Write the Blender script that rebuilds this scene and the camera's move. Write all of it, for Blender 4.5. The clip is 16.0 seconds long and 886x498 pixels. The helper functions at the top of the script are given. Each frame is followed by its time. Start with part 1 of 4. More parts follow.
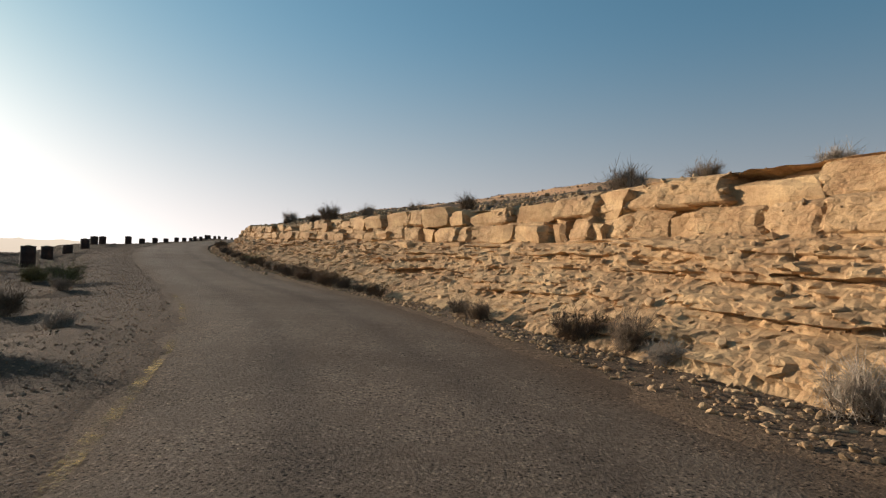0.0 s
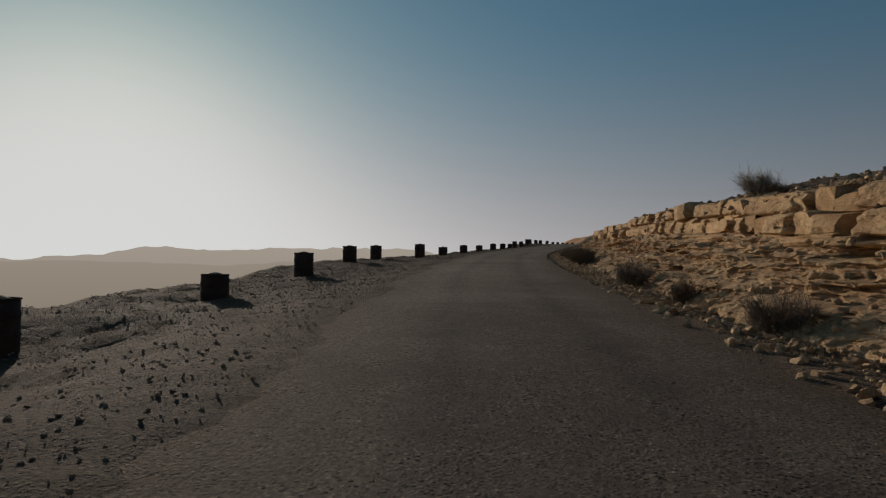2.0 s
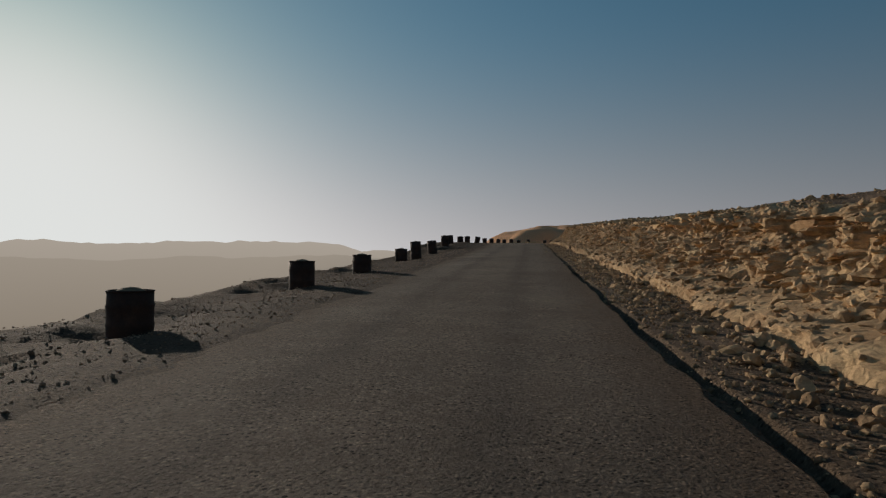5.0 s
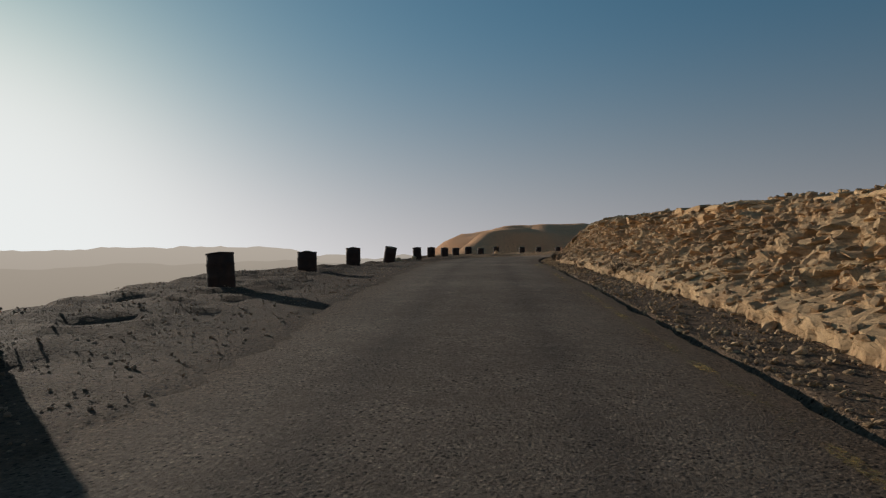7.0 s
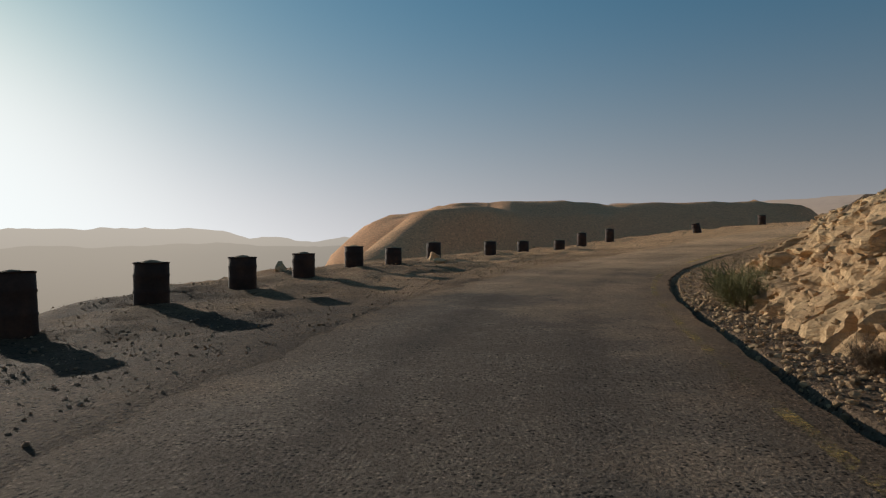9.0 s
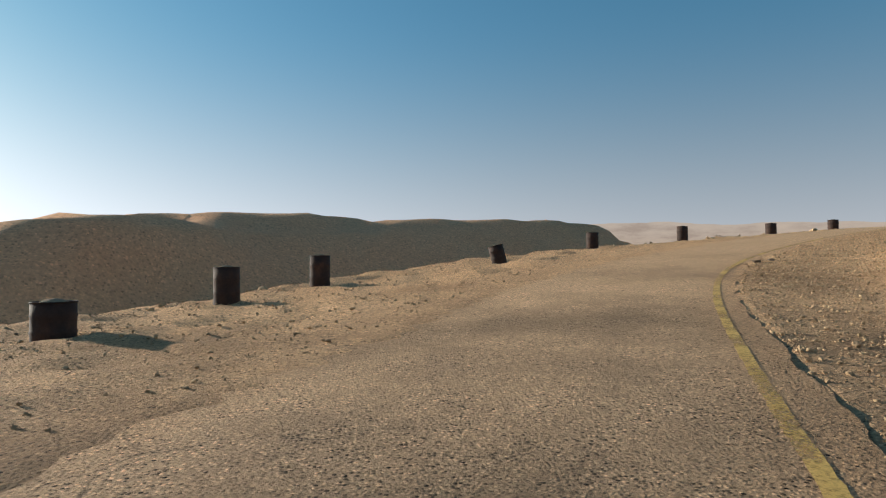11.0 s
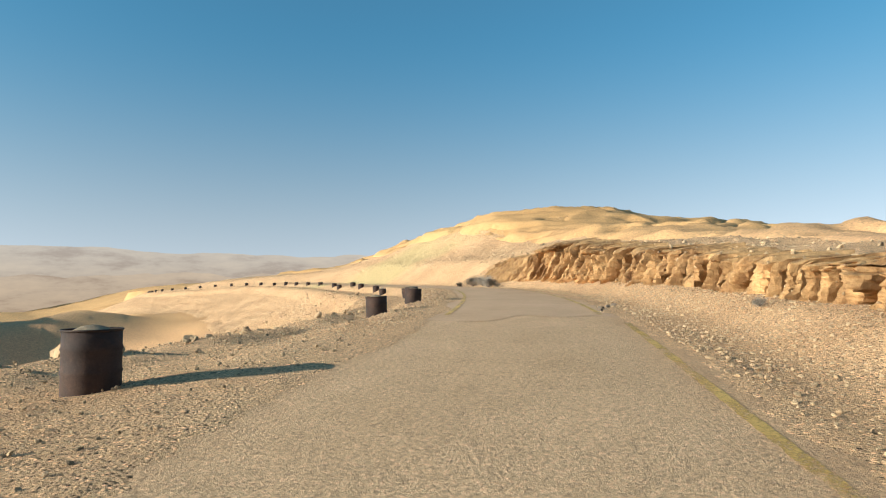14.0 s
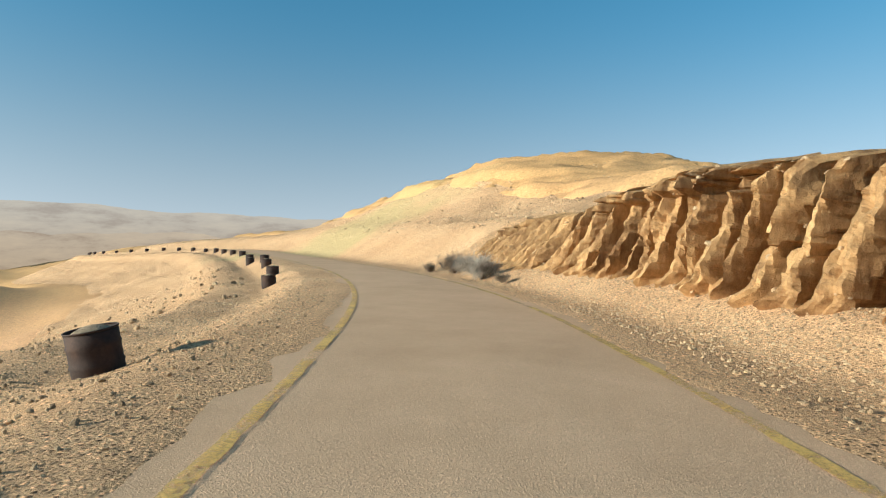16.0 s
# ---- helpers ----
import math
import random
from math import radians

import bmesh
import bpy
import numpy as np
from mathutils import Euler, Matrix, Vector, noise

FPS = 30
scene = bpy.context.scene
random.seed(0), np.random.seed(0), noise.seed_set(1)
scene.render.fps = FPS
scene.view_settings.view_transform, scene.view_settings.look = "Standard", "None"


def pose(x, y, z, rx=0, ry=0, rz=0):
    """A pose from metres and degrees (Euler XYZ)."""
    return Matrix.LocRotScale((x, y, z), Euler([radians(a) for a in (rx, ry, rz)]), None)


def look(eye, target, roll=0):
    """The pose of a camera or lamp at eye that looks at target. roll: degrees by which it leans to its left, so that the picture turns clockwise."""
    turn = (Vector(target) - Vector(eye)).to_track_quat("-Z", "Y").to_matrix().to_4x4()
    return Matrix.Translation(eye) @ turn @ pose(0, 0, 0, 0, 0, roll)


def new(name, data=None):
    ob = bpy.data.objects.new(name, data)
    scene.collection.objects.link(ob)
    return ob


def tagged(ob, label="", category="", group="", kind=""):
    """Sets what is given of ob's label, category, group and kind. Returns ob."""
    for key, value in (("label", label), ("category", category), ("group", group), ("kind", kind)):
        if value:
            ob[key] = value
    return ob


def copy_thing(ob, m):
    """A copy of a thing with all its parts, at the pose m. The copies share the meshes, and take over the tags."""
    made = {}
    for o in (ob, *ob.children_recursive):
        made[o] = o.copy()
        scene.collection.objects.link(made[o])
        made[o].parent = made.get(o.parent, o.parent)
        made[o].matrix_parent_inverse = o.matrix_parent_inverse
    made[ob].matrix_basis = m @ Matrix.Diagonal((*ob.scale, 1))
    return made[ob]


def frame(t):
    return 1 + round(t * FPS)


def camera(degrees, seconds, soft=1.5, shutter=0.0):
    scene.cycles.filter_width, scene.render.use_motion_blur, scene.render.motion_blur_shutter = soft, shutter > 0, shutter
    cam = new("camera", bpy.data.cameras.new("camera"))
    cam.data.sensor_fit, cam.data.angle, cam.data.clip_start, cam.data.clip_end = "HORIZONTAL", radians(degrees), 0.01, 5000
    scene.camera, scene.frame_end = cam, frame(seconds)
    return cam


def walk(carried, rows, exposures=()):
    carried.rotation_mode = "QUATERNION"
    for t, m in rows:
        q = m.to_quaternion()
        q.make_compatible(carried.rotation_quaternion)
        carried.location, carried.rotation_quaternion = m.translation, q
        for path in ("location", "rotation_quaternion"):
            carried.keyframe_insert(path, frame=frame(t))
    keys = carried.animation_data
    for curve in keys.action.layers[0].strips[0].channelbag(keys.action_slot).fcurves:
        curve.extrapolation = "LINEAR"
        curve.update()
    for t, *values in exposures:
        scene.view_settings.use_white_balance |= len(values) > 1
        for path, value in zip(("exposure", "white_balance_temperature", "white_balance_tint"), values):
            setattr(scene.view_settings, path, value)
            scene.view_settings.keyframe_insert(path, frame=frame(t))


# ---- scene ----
cam = camera(70.0, 16.0, soft=1.2)
# seconds, eye, heading to the left of +y, pitch up, lean
PATH = [
    (0, 0.00, 0.00, 1.40, 0.13, 1.67, 1.32),
    (0.5, -2.36, 8.31, 1.57, 14.07, 0.87, -0.01),
    (1, -5.46, 15.57, 1.81, 23.26, 0.33, 0.19),
    (1.5, -8.95, 22.04, 2.07, 26.48, 0.98, 0.61),
    (2, -12.24, 28.36, 2.46, 27.33, 1.47, 0.49),
    (2.5, -14.55, 34.36, 2.86, 28.17, 1.35, 0.28),
    (3, -17.18, 41.06, 3.23, 28.25, 1.18, -0.05),
    (3.5, -19.94, 48.02, 3.58, 27.29, 1.03, -0.73),
    (4, -22.45, 54.94, 3.87, 25.21, 1.02, -1.87),
    (4.2, -23.46, 57.78, 3.99, 24.03, 0.87, -1.28),
    (6.3, -33.41, 95.37, 5.72, 17.08, 1.31, -0.31),
    (6.5, -34.32, 99.24, 5.89, 16.91, 1.28, -0.41),
    (7, -36.56, 108.92, 6.31, 16.44, 1.08, -0.40),
    (7.5, -38.80, 118.19, 6.79, 15.42, 1.09, -0.70),
    (8, -40.79, 127.11, 7.22, 14.53, 1.11, -0.37),
    (8.5, -42.32, 135.36, 7.46, 13.61, 0.40, -0.36),
    (9, -43.17, 142.57, 7.59, 11.51, -0.56, -0.27),
    (9.2, -43.32, 145.23, 7.65, 9.99, -0.71, -0.27),
    (11.3, -37.97, 169.93, 8.30, -10.31, 2.76, -1.08),
    (11.5, -36.75, 172.05, 8.44, -12.45, 3.62, -1.48),
    (12, -33.92, 177.74, 8.83, -20.69, 4.20, -1.45),
    (12.5, -30.21, 183.14, 9.39, -31.25, 3.81, -0.79),
    (13, -25.29, 187.58, 9.97, -41.88, 4.03, -0.55),
    (13.5, -20.28, 191.13, 10.54, -50.23, 4.06, -0.60),
    (14, -15.19, 194.05, 10.99, -54.46, 3.61, -0.38),
    (14.5, -9.92, 196.93, 11.25, -56.29, 2.15, -0.15),
    (15, -4.32, 199.93, 11.54, -56.91, 1.58, 0.35),
    (15.5, 1.64, 203.52, 11.75, -56.70, 0.99, 1.38),
    (16, 7.29, 207.49, 11.97, -54.22, 0.51, 0.98),
]


def aimed(x, y, z, yaw, pitch, roll):
    a, b = radians(yaw), radians(pitch)
    ahead = Vector((-math.sin(a) * math.cos(b), math.cos(a) * math.cos(b), math.sin(b)))
    return look((x, y, z), Vector((x, y, z)) + ahead, roll)


walk(cam, [(t, aimed(x, y, z, yaw, pitch, roll)) for t, x, y, z, yaw, pitch, roll in PATH],
     exposures=[(0.0, 0.46, 6650, 9), (0.5, -0.2, 6500, 9), (1.0, -0.62, 6400, 8), (1.5, -0.8, 6350, 8), (3.5, -0.78, 6300, 7), (6.3, -0.5, 6200, 7),
                (9.2, -0.2, 6050, 5), (11.3, 0.62, 5750, 1), (12.5, 0.86, 5580, -1), (14.5, 0.84, 5400, -6), (16.0, 0.78, 5300, -8)])


# ---- light: low sun over the valley, dusty sky ----
SUN_AZ, SUN_EL = 56.0, 12.5
world = bpy.data.worlds.new("desert_sky")
scene.world = world
world.use_nodes = True
wn, wl = world.node_tree.nodes, world.node_tree.links
sky = wn.new("ShaderNodeTexSky")
sky.sky_type = "NISHITA"
sky.sun_disc = False
sky.sun_elevation, sky.sun_rotation = radians(SUN_EL), radians(-SUN_AZ)
sky.altitude, sky.air_density, sky.dust_density, sky.ozone_density = 300, 1.0, 1.1, 4.0
dusty = wn.new("ShaderNodeMix")
dusty.data_type, dusty.blend_type = "RGBA", "MULTIPLY"
dusty.inputs[0].default_value, dusty.inputs[7].default_value = 1.0, (0.95, 1.03, 0.80, 1.0)
wl.new(sky.outputs["Color"], dusty.inputs[6])
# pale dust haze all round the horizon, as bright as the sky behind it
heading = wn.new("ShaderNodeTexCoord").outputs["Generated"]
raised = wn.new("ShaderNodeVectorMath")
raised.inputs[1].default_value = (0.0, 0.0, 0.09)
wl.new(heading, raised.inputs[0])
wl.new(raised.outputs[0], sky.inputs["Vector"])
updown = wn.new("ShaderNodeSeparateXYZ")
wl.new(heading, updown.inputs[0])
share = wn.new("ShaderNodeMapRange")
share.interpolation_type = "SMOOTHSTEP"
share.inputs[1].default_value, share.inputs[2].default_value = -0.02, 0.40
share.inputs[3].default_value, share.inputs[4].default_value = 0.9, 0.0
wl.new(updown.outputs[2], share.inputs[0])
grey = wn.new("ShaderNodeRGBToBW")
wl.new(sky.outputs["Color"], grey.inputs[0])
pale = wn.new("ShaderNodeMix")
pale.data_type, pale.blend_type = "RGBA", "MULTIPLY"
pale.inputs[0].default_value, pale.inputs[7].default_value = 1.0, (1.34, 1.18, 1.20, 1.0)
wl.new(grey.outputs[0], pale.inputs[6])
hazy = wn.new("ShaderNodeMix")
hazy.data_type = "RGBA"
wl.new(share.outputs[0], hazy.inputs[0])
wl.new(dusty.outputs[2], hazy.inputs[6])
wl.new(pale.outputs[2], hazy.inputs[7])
# soft cap on each sky channel, which levels off the glare round the sun
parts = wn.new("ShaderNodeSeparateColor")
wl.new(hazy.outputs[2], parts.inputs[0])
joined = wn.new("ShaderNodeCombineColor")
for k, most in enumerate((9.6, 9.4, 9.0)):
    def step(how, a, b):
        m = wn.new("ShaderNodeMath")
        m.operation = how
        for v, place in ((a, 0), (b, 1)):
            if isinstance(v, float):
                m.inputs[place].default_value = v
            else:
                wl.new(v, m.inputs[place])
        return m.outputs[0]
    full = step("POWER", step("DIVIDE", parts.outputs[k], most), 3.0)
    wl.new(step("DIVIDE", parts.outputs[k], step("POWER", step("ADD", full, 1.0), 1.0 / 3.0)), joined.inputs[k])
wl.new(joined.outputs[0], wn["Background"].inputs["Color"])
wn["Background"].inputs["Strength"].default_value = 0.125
sun = new("sun", bpy.data.lights.new("sun", "SUN"))
sun.data.energy, sun.data.angle, sun.data.color = 5.0, radians(0.6), (1.0, 0.83, 0.67)
sun.matrix_world = look((0, 0, 60), (60 * math.sin(radians(SUN_AZ)), -60 * math.cos(radians(SUN_AZ)), 60 - 60 * math.tan(radians(SUN_EL))))


# ---- materials ----
def nodes_of(name):
    m = bpy.data.materials.new(name)
    m.use_nodes = True
    return m, m.node_tree.nodes, m.node_tree.links, m.node_tree.nodes["Principled BSDF"]


def tex_noise(n, l, vec, scale, detail=4.0, rough=0.55):
    t = n.new("ShaderNodeTexNoise")
    t.inputs["Scale"].default_value, t.inputs["Detail"].default_value, t.inputs["Roughness"].default_value = scale, detail, rough
    l.new(vec, t.inputs["Vector"])
    return t.outputs["Fac"]


def ramp(n, l, fac, stops):
    r = n.new("ShaderNodeValToRGB")
    while len(r.color_ramp.elements) < len(stops):
        r.color_ramp.elements.new(0.5)
    for e, (at, c) in zip(r.color_ramp.elements, stops):
        e.position, e.color = at, (*c, 1.0)
    l.new(fac, r.inputs["Fac"])
    return r.outputs["Color"]


def mixed(n, l, fac, a, b, how="MIX"):
    m = n.new("ShaderNodeMix")
    m.data_type, m.blend_type = "RGBA", how
    if isinstance(fac, float):
        m.inputs[0].default_value = fac
    else:
        l.new(fac, m.inputs[0])
    for v, i in ((a, 6), (b, 7)):
        if isinstance(v, tuple):
            m.inputs[i].default_value = (*v, 1.0)
        else:
            l.new(v, m.inputs[i])
    return m.outputs[2]


def math_node(n, l, op, a, b=0.0, clamp=False):
    m = n.new("ShaderNodeMath")
    m.operation, m.use_clamp = op, clamp
    for v, i in ((a, 0), (b, 1)):
        if isinstance(v, (int, float)):
            m.inputs[i].default_value = v
        else:
            l.new(v, m.inputs[i])
    return m.outputs[0]


def bumped(n, l, b, height, strength, distance):
    u = n.new("ShaderNodeBump")
    u.inputs["Strength"].default_value, u.inputs["Distance"].default_value = strength, distance
    l.new(height, u.inputs["Height"])
    l.new(u.outputs["Normal"], b.inputs["Normal"])


VERGE_TONES = (0.105, 0.072, 0.047), (0.56, 0.34, 0.178)


def earth(name, early, late, stone=0.03, contrast=0.5, patch=0.25, bump=0.02, island=0.0, rough=0.95, north=(150.0, 182.0), sand=0.0, stain_and_lift=(), axis=1, cracks=0.0, dense=0.2, calm=None, lane=False):
    """Stony ground: grit and stones of a real size, broad patches; brown early on the road, tan sand past the bend."""
    m, n, l, b = nodes_of(name)
    co = n.new("ShaderNodeNewGeometry").outputs["Position"]
    xyz = n.new("ShaderNodeSeparateXYZ")
    l.new(co, xyz.inputs[0])
    broad = tex_noise(n, l, co, patch, 5.0, 0.6)
    mid = tex_noise(n, l, co, 2.3, 4.0, 0.6)
    grit = tex_noise(n, l, co, 60.0, 3.0, 0.6)
    warp = n.new("ShaderNodeTexVoronoi")
    warp.inputs["Scale"].default_value = 1.0 / stone
    l.new(co, warp.inputs["Vector"])
    go = math_node(n, l, "ADD", math_node(n, l, "DIVIDE", math_node(n, l, "SUBTRACT", xyz.outputs[axis], north[0]), north[1] - north[0]),
                   math_node(n, l, "MULTIPLY", math_node(n, l, "SUBTRACT", broad, 0.5), 1.2), True)
    tones = []
    for dark, light in (early, late):
        tones.append(ramp(n, l, math_node(n, l, "ADD", math_node(n, l, "MULTIPLY", broad, 0.7), math_node(n, l, "MULTIPLY", mid, 0.3)), [(0.32, dark), (0.68, light)]))
    c = mixed(n, l, go, tones[0], tones[1])
    # round patches: soil stains, and a painted lift for shaded ground
    for x0, y0, r0, tint in stain_and_lift:
        dx = math_node(n, l, "SUBTRACT", xyz.outputs[0], x0)
        dy = math_node(n, l, "SUBTRACT", xyz.outputs[1], y0)
        d = math_node(n, l, "SQRT", math_node(n, l, "ADD", math_node(n, l, "MULTIPLY", dx, dx), math_node(n, l, "MULTIPLY", dy, dy)))
        d = math_node(n, l, "ADD", math_node(n, l, "DIVIDE", d, r0), math_node(n, l, "MULTIPLY", tex_noise(n, l, co, 0.12, 4.0), 0.9))
        k = ramp(n, l, d, [(0.75, (0.5, 0.5, 0.5)), (1.5, (0.0, 0.0, 0.0))])
        c = mixed(n, l, k, c, tint)
    if lane:
        # two wheel tracks rubbed smooth and dark, dirt from the verge over the edges
        side = n.new("ShaderNodeAttribute")
        side.attribute_name = "across"
        off = math_node(n, l, "ABSOLUTE", side.outputs["Fac"])
        rut = math_node(n, l, "ABSOLUTE", math_node(n, l, "SUBTRACT", math_node(n, l, "ADD", off, math_node(n, l, "MULTIPLY", mid, 0.35)), 1.0))
        worn = ramp(n, l, math_node(n, l, "ADD", rut, math_node(n, l, "MULTIPLY", broad, 0.5)), [(0.25, (0.70, 0.70, 0.72)), (0.62, (1.06, 1.05, 1.04))])
        c = mixed(n, l, math_node(n, l, "MULTIPLY", math_node(n, l, "SUBTRACT", 1.0, go), 0.7), c, worn, "MULTIPLY")
        edge = n.new("ShaderNodeMapRange")
        edge.inputs[1].default_value, edge.inputs[2].default_value, edge.inputs[3].default_value, edge.inputs[4].default_value = 2.0, 2.75, 0.0, 0.9
        l.new(math_node(n, l, "ADD", off, math_node(n, l, "MULTIPLY", mid, 0.9)), edge.inputs[0])
        c = mixed(n, l, edge.outputs[0], c, mixed(n, l, go, VERGE_TONES[0], VERGE_TONES[1]))
    cell = n.new("ShaderNodeSeparateColor")
    l.new(warp.outputs["Color"], cell.inputs[0])
    lo, hi = 1.0 - contrast, 1.0 + 0.8 * contrast
    speck = ramp(n, l, cell.outputs[0], [(0.0, (lo, lo, lo)), (0.5, (0.92, 0.92, 0.92)), (1.0, (hi, hi * 0.99, hi * 0.97))])
    # separate pebbles: round, on some cells alone
    some = math_node(n, l, "GREATER_THAN", cell.outputs[1], dense)
    pebble = math_node(n, l, "MULTIPLY", math_node(n, l, "SUBTRACT", 0.55, warp.outputs["Distance"], True), some)
    if calm:
        quiet = n.new("ShaderNodeMapRange")
        quiet.inputs[1].default_value, quiet.inputs[2].default_value, quiet.inputs[3].default_value, quiet.inputs[4].default_value = *calm, 1.0, 0.18
        l.new(xyz.outputs[1], quiet.inputs[0])
        pebble = math_node(n, l, "MULTIPLY", pebble, quiet.outputs[0])
    on = ramp(n, l, pebble, [(0.0, (0.0, 0.0, 0.0)), (0.14, (1.0, 1.0, 1.0))])
    mask = ramp(n, l, mid, [(0.36 + sand, (0.25, 0.25, 0.25)), (0.56 + sand, (1.0, 1.0, 1.0))])
    dust = tex_noise(n, l, co, 0.7 / stone, 6.0, 0.75)
    k2 = 0.5 * contrast
    c = mixed(n, l, 1.0, c, ramp(n, l, dust, [(0.3, (1 - k2, 1 - k2, 1 - k2)), (0.7, (1 + k2, 1 + k2, 1 + k2))]), "MULTIPLY")
    if calm:
        mask = mixed(n, l, 1.0, mask, quiet.outputs[0], "MULTIPLY")
    c = mixed(n, l, mixed(n, l, 1.0, on, mask, "MULTIPLY"), c, mixed(n, l, 1.0, c, speck, "MULTIPLY"))
    if cracks:
        bent = n.new("ShaderNodeVectorMath")
        bent.operation = "MULTIPLY_ADD"
        wob = n.new("ShaderNodeTexNoise")
        wob.inputs["Scale"].default_value, wob.inputs["Detail"].default_value = 1.4, 5.0
        l.new(co, wob.inputs["Vector"])
        l.new(wob.outputs["Color"], bent.inputs[0])
        bent.inputs[1].default_value = (1.1, 1.1, 0.0)
        l.new(co, bent.inputs[2])
        split = n.new("ShaderNodeTexVoronoi")
        split.feature = "DISTANCE_TO_EDGE"
        split.inputs["Scale"].default_value = 0.42
        l.new(bent.outputs[0], split.inputs["Vector"])
        thin = ramp(n, l, split.outputs["Distance"], [(0.001, (1.0, 1.0, 1.0)), (0.005, (0.0, 0.0, 0.0))])
        if calm:
            thin = mixed(n, l, 1.0, thin, quiet.outputs[0], "MULTIPLY")
        here = ramp(n, l, tex_noise(n, l, co, 0.16, 3.0), [(0.55, (0.0, 0.0, 0.0)), (0.63, (cracks, cracks, cracks))])
        c = mixed(n, l, mixed(n, l, 1.0, thin, here, "MULTIPLY"), c, (0.03, 0.024, 0.02))
    if island:
        k = n.new("ShaderNodeNewGeometry").outputs["Random Per Island"]
        c = mixed(n, l, island, c, ramp(n, l, k, [(0.0, (0.55, 0.53, 0.52)), (0.5, (1.0, 0.98, 0.96)), (1.0, (1.3, 1.27, 1.22))]), "MULTIPLY")
    l.new(c, b.inputs["Base Color"])
    b.inputs["Roughness"].default_value = rough
    b.inputs["Specular IOR Level"].default_value = 0.12
    h = math_node(n, l, "ADD", math_node(n, l, "ADD", math_node(n, l, "MULTIPLY", grit, 0.35), math_node(n, l, "MULTIPLY", dust, 1.1)), math_node(n, l, "MULTIPLY", pebble, 1.2))
    bumped(n, l, b, h, 0.8, bump)
    return m


def rock(name, dark, light, patch=0.8, island=0.0, grainy=(0.5, 0.5, 4.5), each=0.0, crack=1.6):
    """Bedded limestone: iron stains, thin level beds, grain."""
    m, n, l, b = nodes_of(name)
    co = n.new("ShaderNodeNewGeometry").outputs["Position"]
    flat = n.new("ShaderNodeMapping")
    flat.inputs["Scale"].default_value = grainy
    l.new(co, flat.inputs["Vector"])
    broad, beds = tex_noise(n, l, co, patch, 6.0, 0.6), tex_noise(n, l, flat.outputs[0], 1.2, 6.0, 0.65)
    grain, fine = tex_noise(n, l, co, 9.0, 8.0, 0.7), tex_noise(n, l, co, 45.0, 4.0, 0.6)
    c = ramp(n, l, math_node(n, l, "ADD", math_node(n, l, "MULTIPLY", broad, 0.55), math_node(n, l, "MULTIPLY", beds, 0.45)), [(0.34, dark), (0.5, tuple((p + q) / 2 for p, q in zip(dark, light))), (0.66, light)])
    c = mixed(n, l, 0.85, c, ramp(n, l, grain, [(0.3, (0.68, 0.64, 0.6)), (0.5, (1.0, 1.0, 1.0)), (0.72, (1.2, 1.2, 1.18))]), "MULTIPLY")
    c = mixed(n, l, 0.5, c, ramp(n, l, fine, [(0.3, (0.75, 0.74, 0.73)), (0.7, (1.18, 1.18, 1.18))]), "MULTIPLY")
    seam = 0.0
    if crack:
        bent = n.new("ShaderNodeVectorMath")
        bent.operation = "MULTIPLY_ADD"
        wob = n.new("ShaderNodeTexNoise")
        wob.inputs["Scale"].default_value, wob.inputs["Detail"].default_value = 2.0, 4.0
        l.new(co, wob.inputs["Vector"])
        l.new(wob.outputs["Color"], bent.inputs[0])
        bent.inputs[1].default_value = (0.5, 0.5, 0.5)
        l.new(flat.outputs[0], bent.inputs[2])
        split = n.new("ShaderNodeTexVoronoi")
        split.feature = "DISTANCE_TO_EDGE"
        split.inputs["Scale"].default_value = crack
        l.new(bent.outputs[0], split.inputs["Vector"])
        seam = math_node(n, l, "MINIMUM", split.outputs["Distance"], 0.12)
        c = mixed(n, l, 0.25, c, ramp(n, l, split.outputs["Distance"], [(0.0, (0.42, 0.38, 0.34)), (0.05, (0.92, 0.92, 0.92)), (0.12, (1.04, 1.04, 1.04))]), "MULTIPLY")
    if each:
        k = n.new("ShaderNodeObjectInfo").outputs["Random"]
        c = mixed(n, l, each, c, ramp(n, l, k, [(0.0, (0.72, 0.66, 0.6)), (0.5, (1.0, 0.98, 0.94)), (1.0, (1.16, 1.16, 1.12))]), "MULTIPLY")
    if island:
        k = n.new("ShaderNodeNewGeometry").outputs["Random Per Island"]
        c = mixed(n, l, island, c, ramp(n, l, k, [(0.0, (0.6, 0.57, 0.55)), (0.5, (1.0, 0.98, 0.95)), (1.0, (1.28, 1.26, 1.22))]), "MULTIPLY")
    l.new(c, b.inputs["Base Color"])
    b.inputs["Roughness"].default_value = 0.92
    b.inputs["Specular IOR Level"].default_value = 0.15
    bumped(n, l, b, math_node(n, l, "ADD", math_node(n, l, "ADD", math_node(n, l, "MULTIPLY", beds, 0.6), grain), math_node(n, l, "MULTIPLY", seam, 1.5)), 0.95, 0.05)
    return m


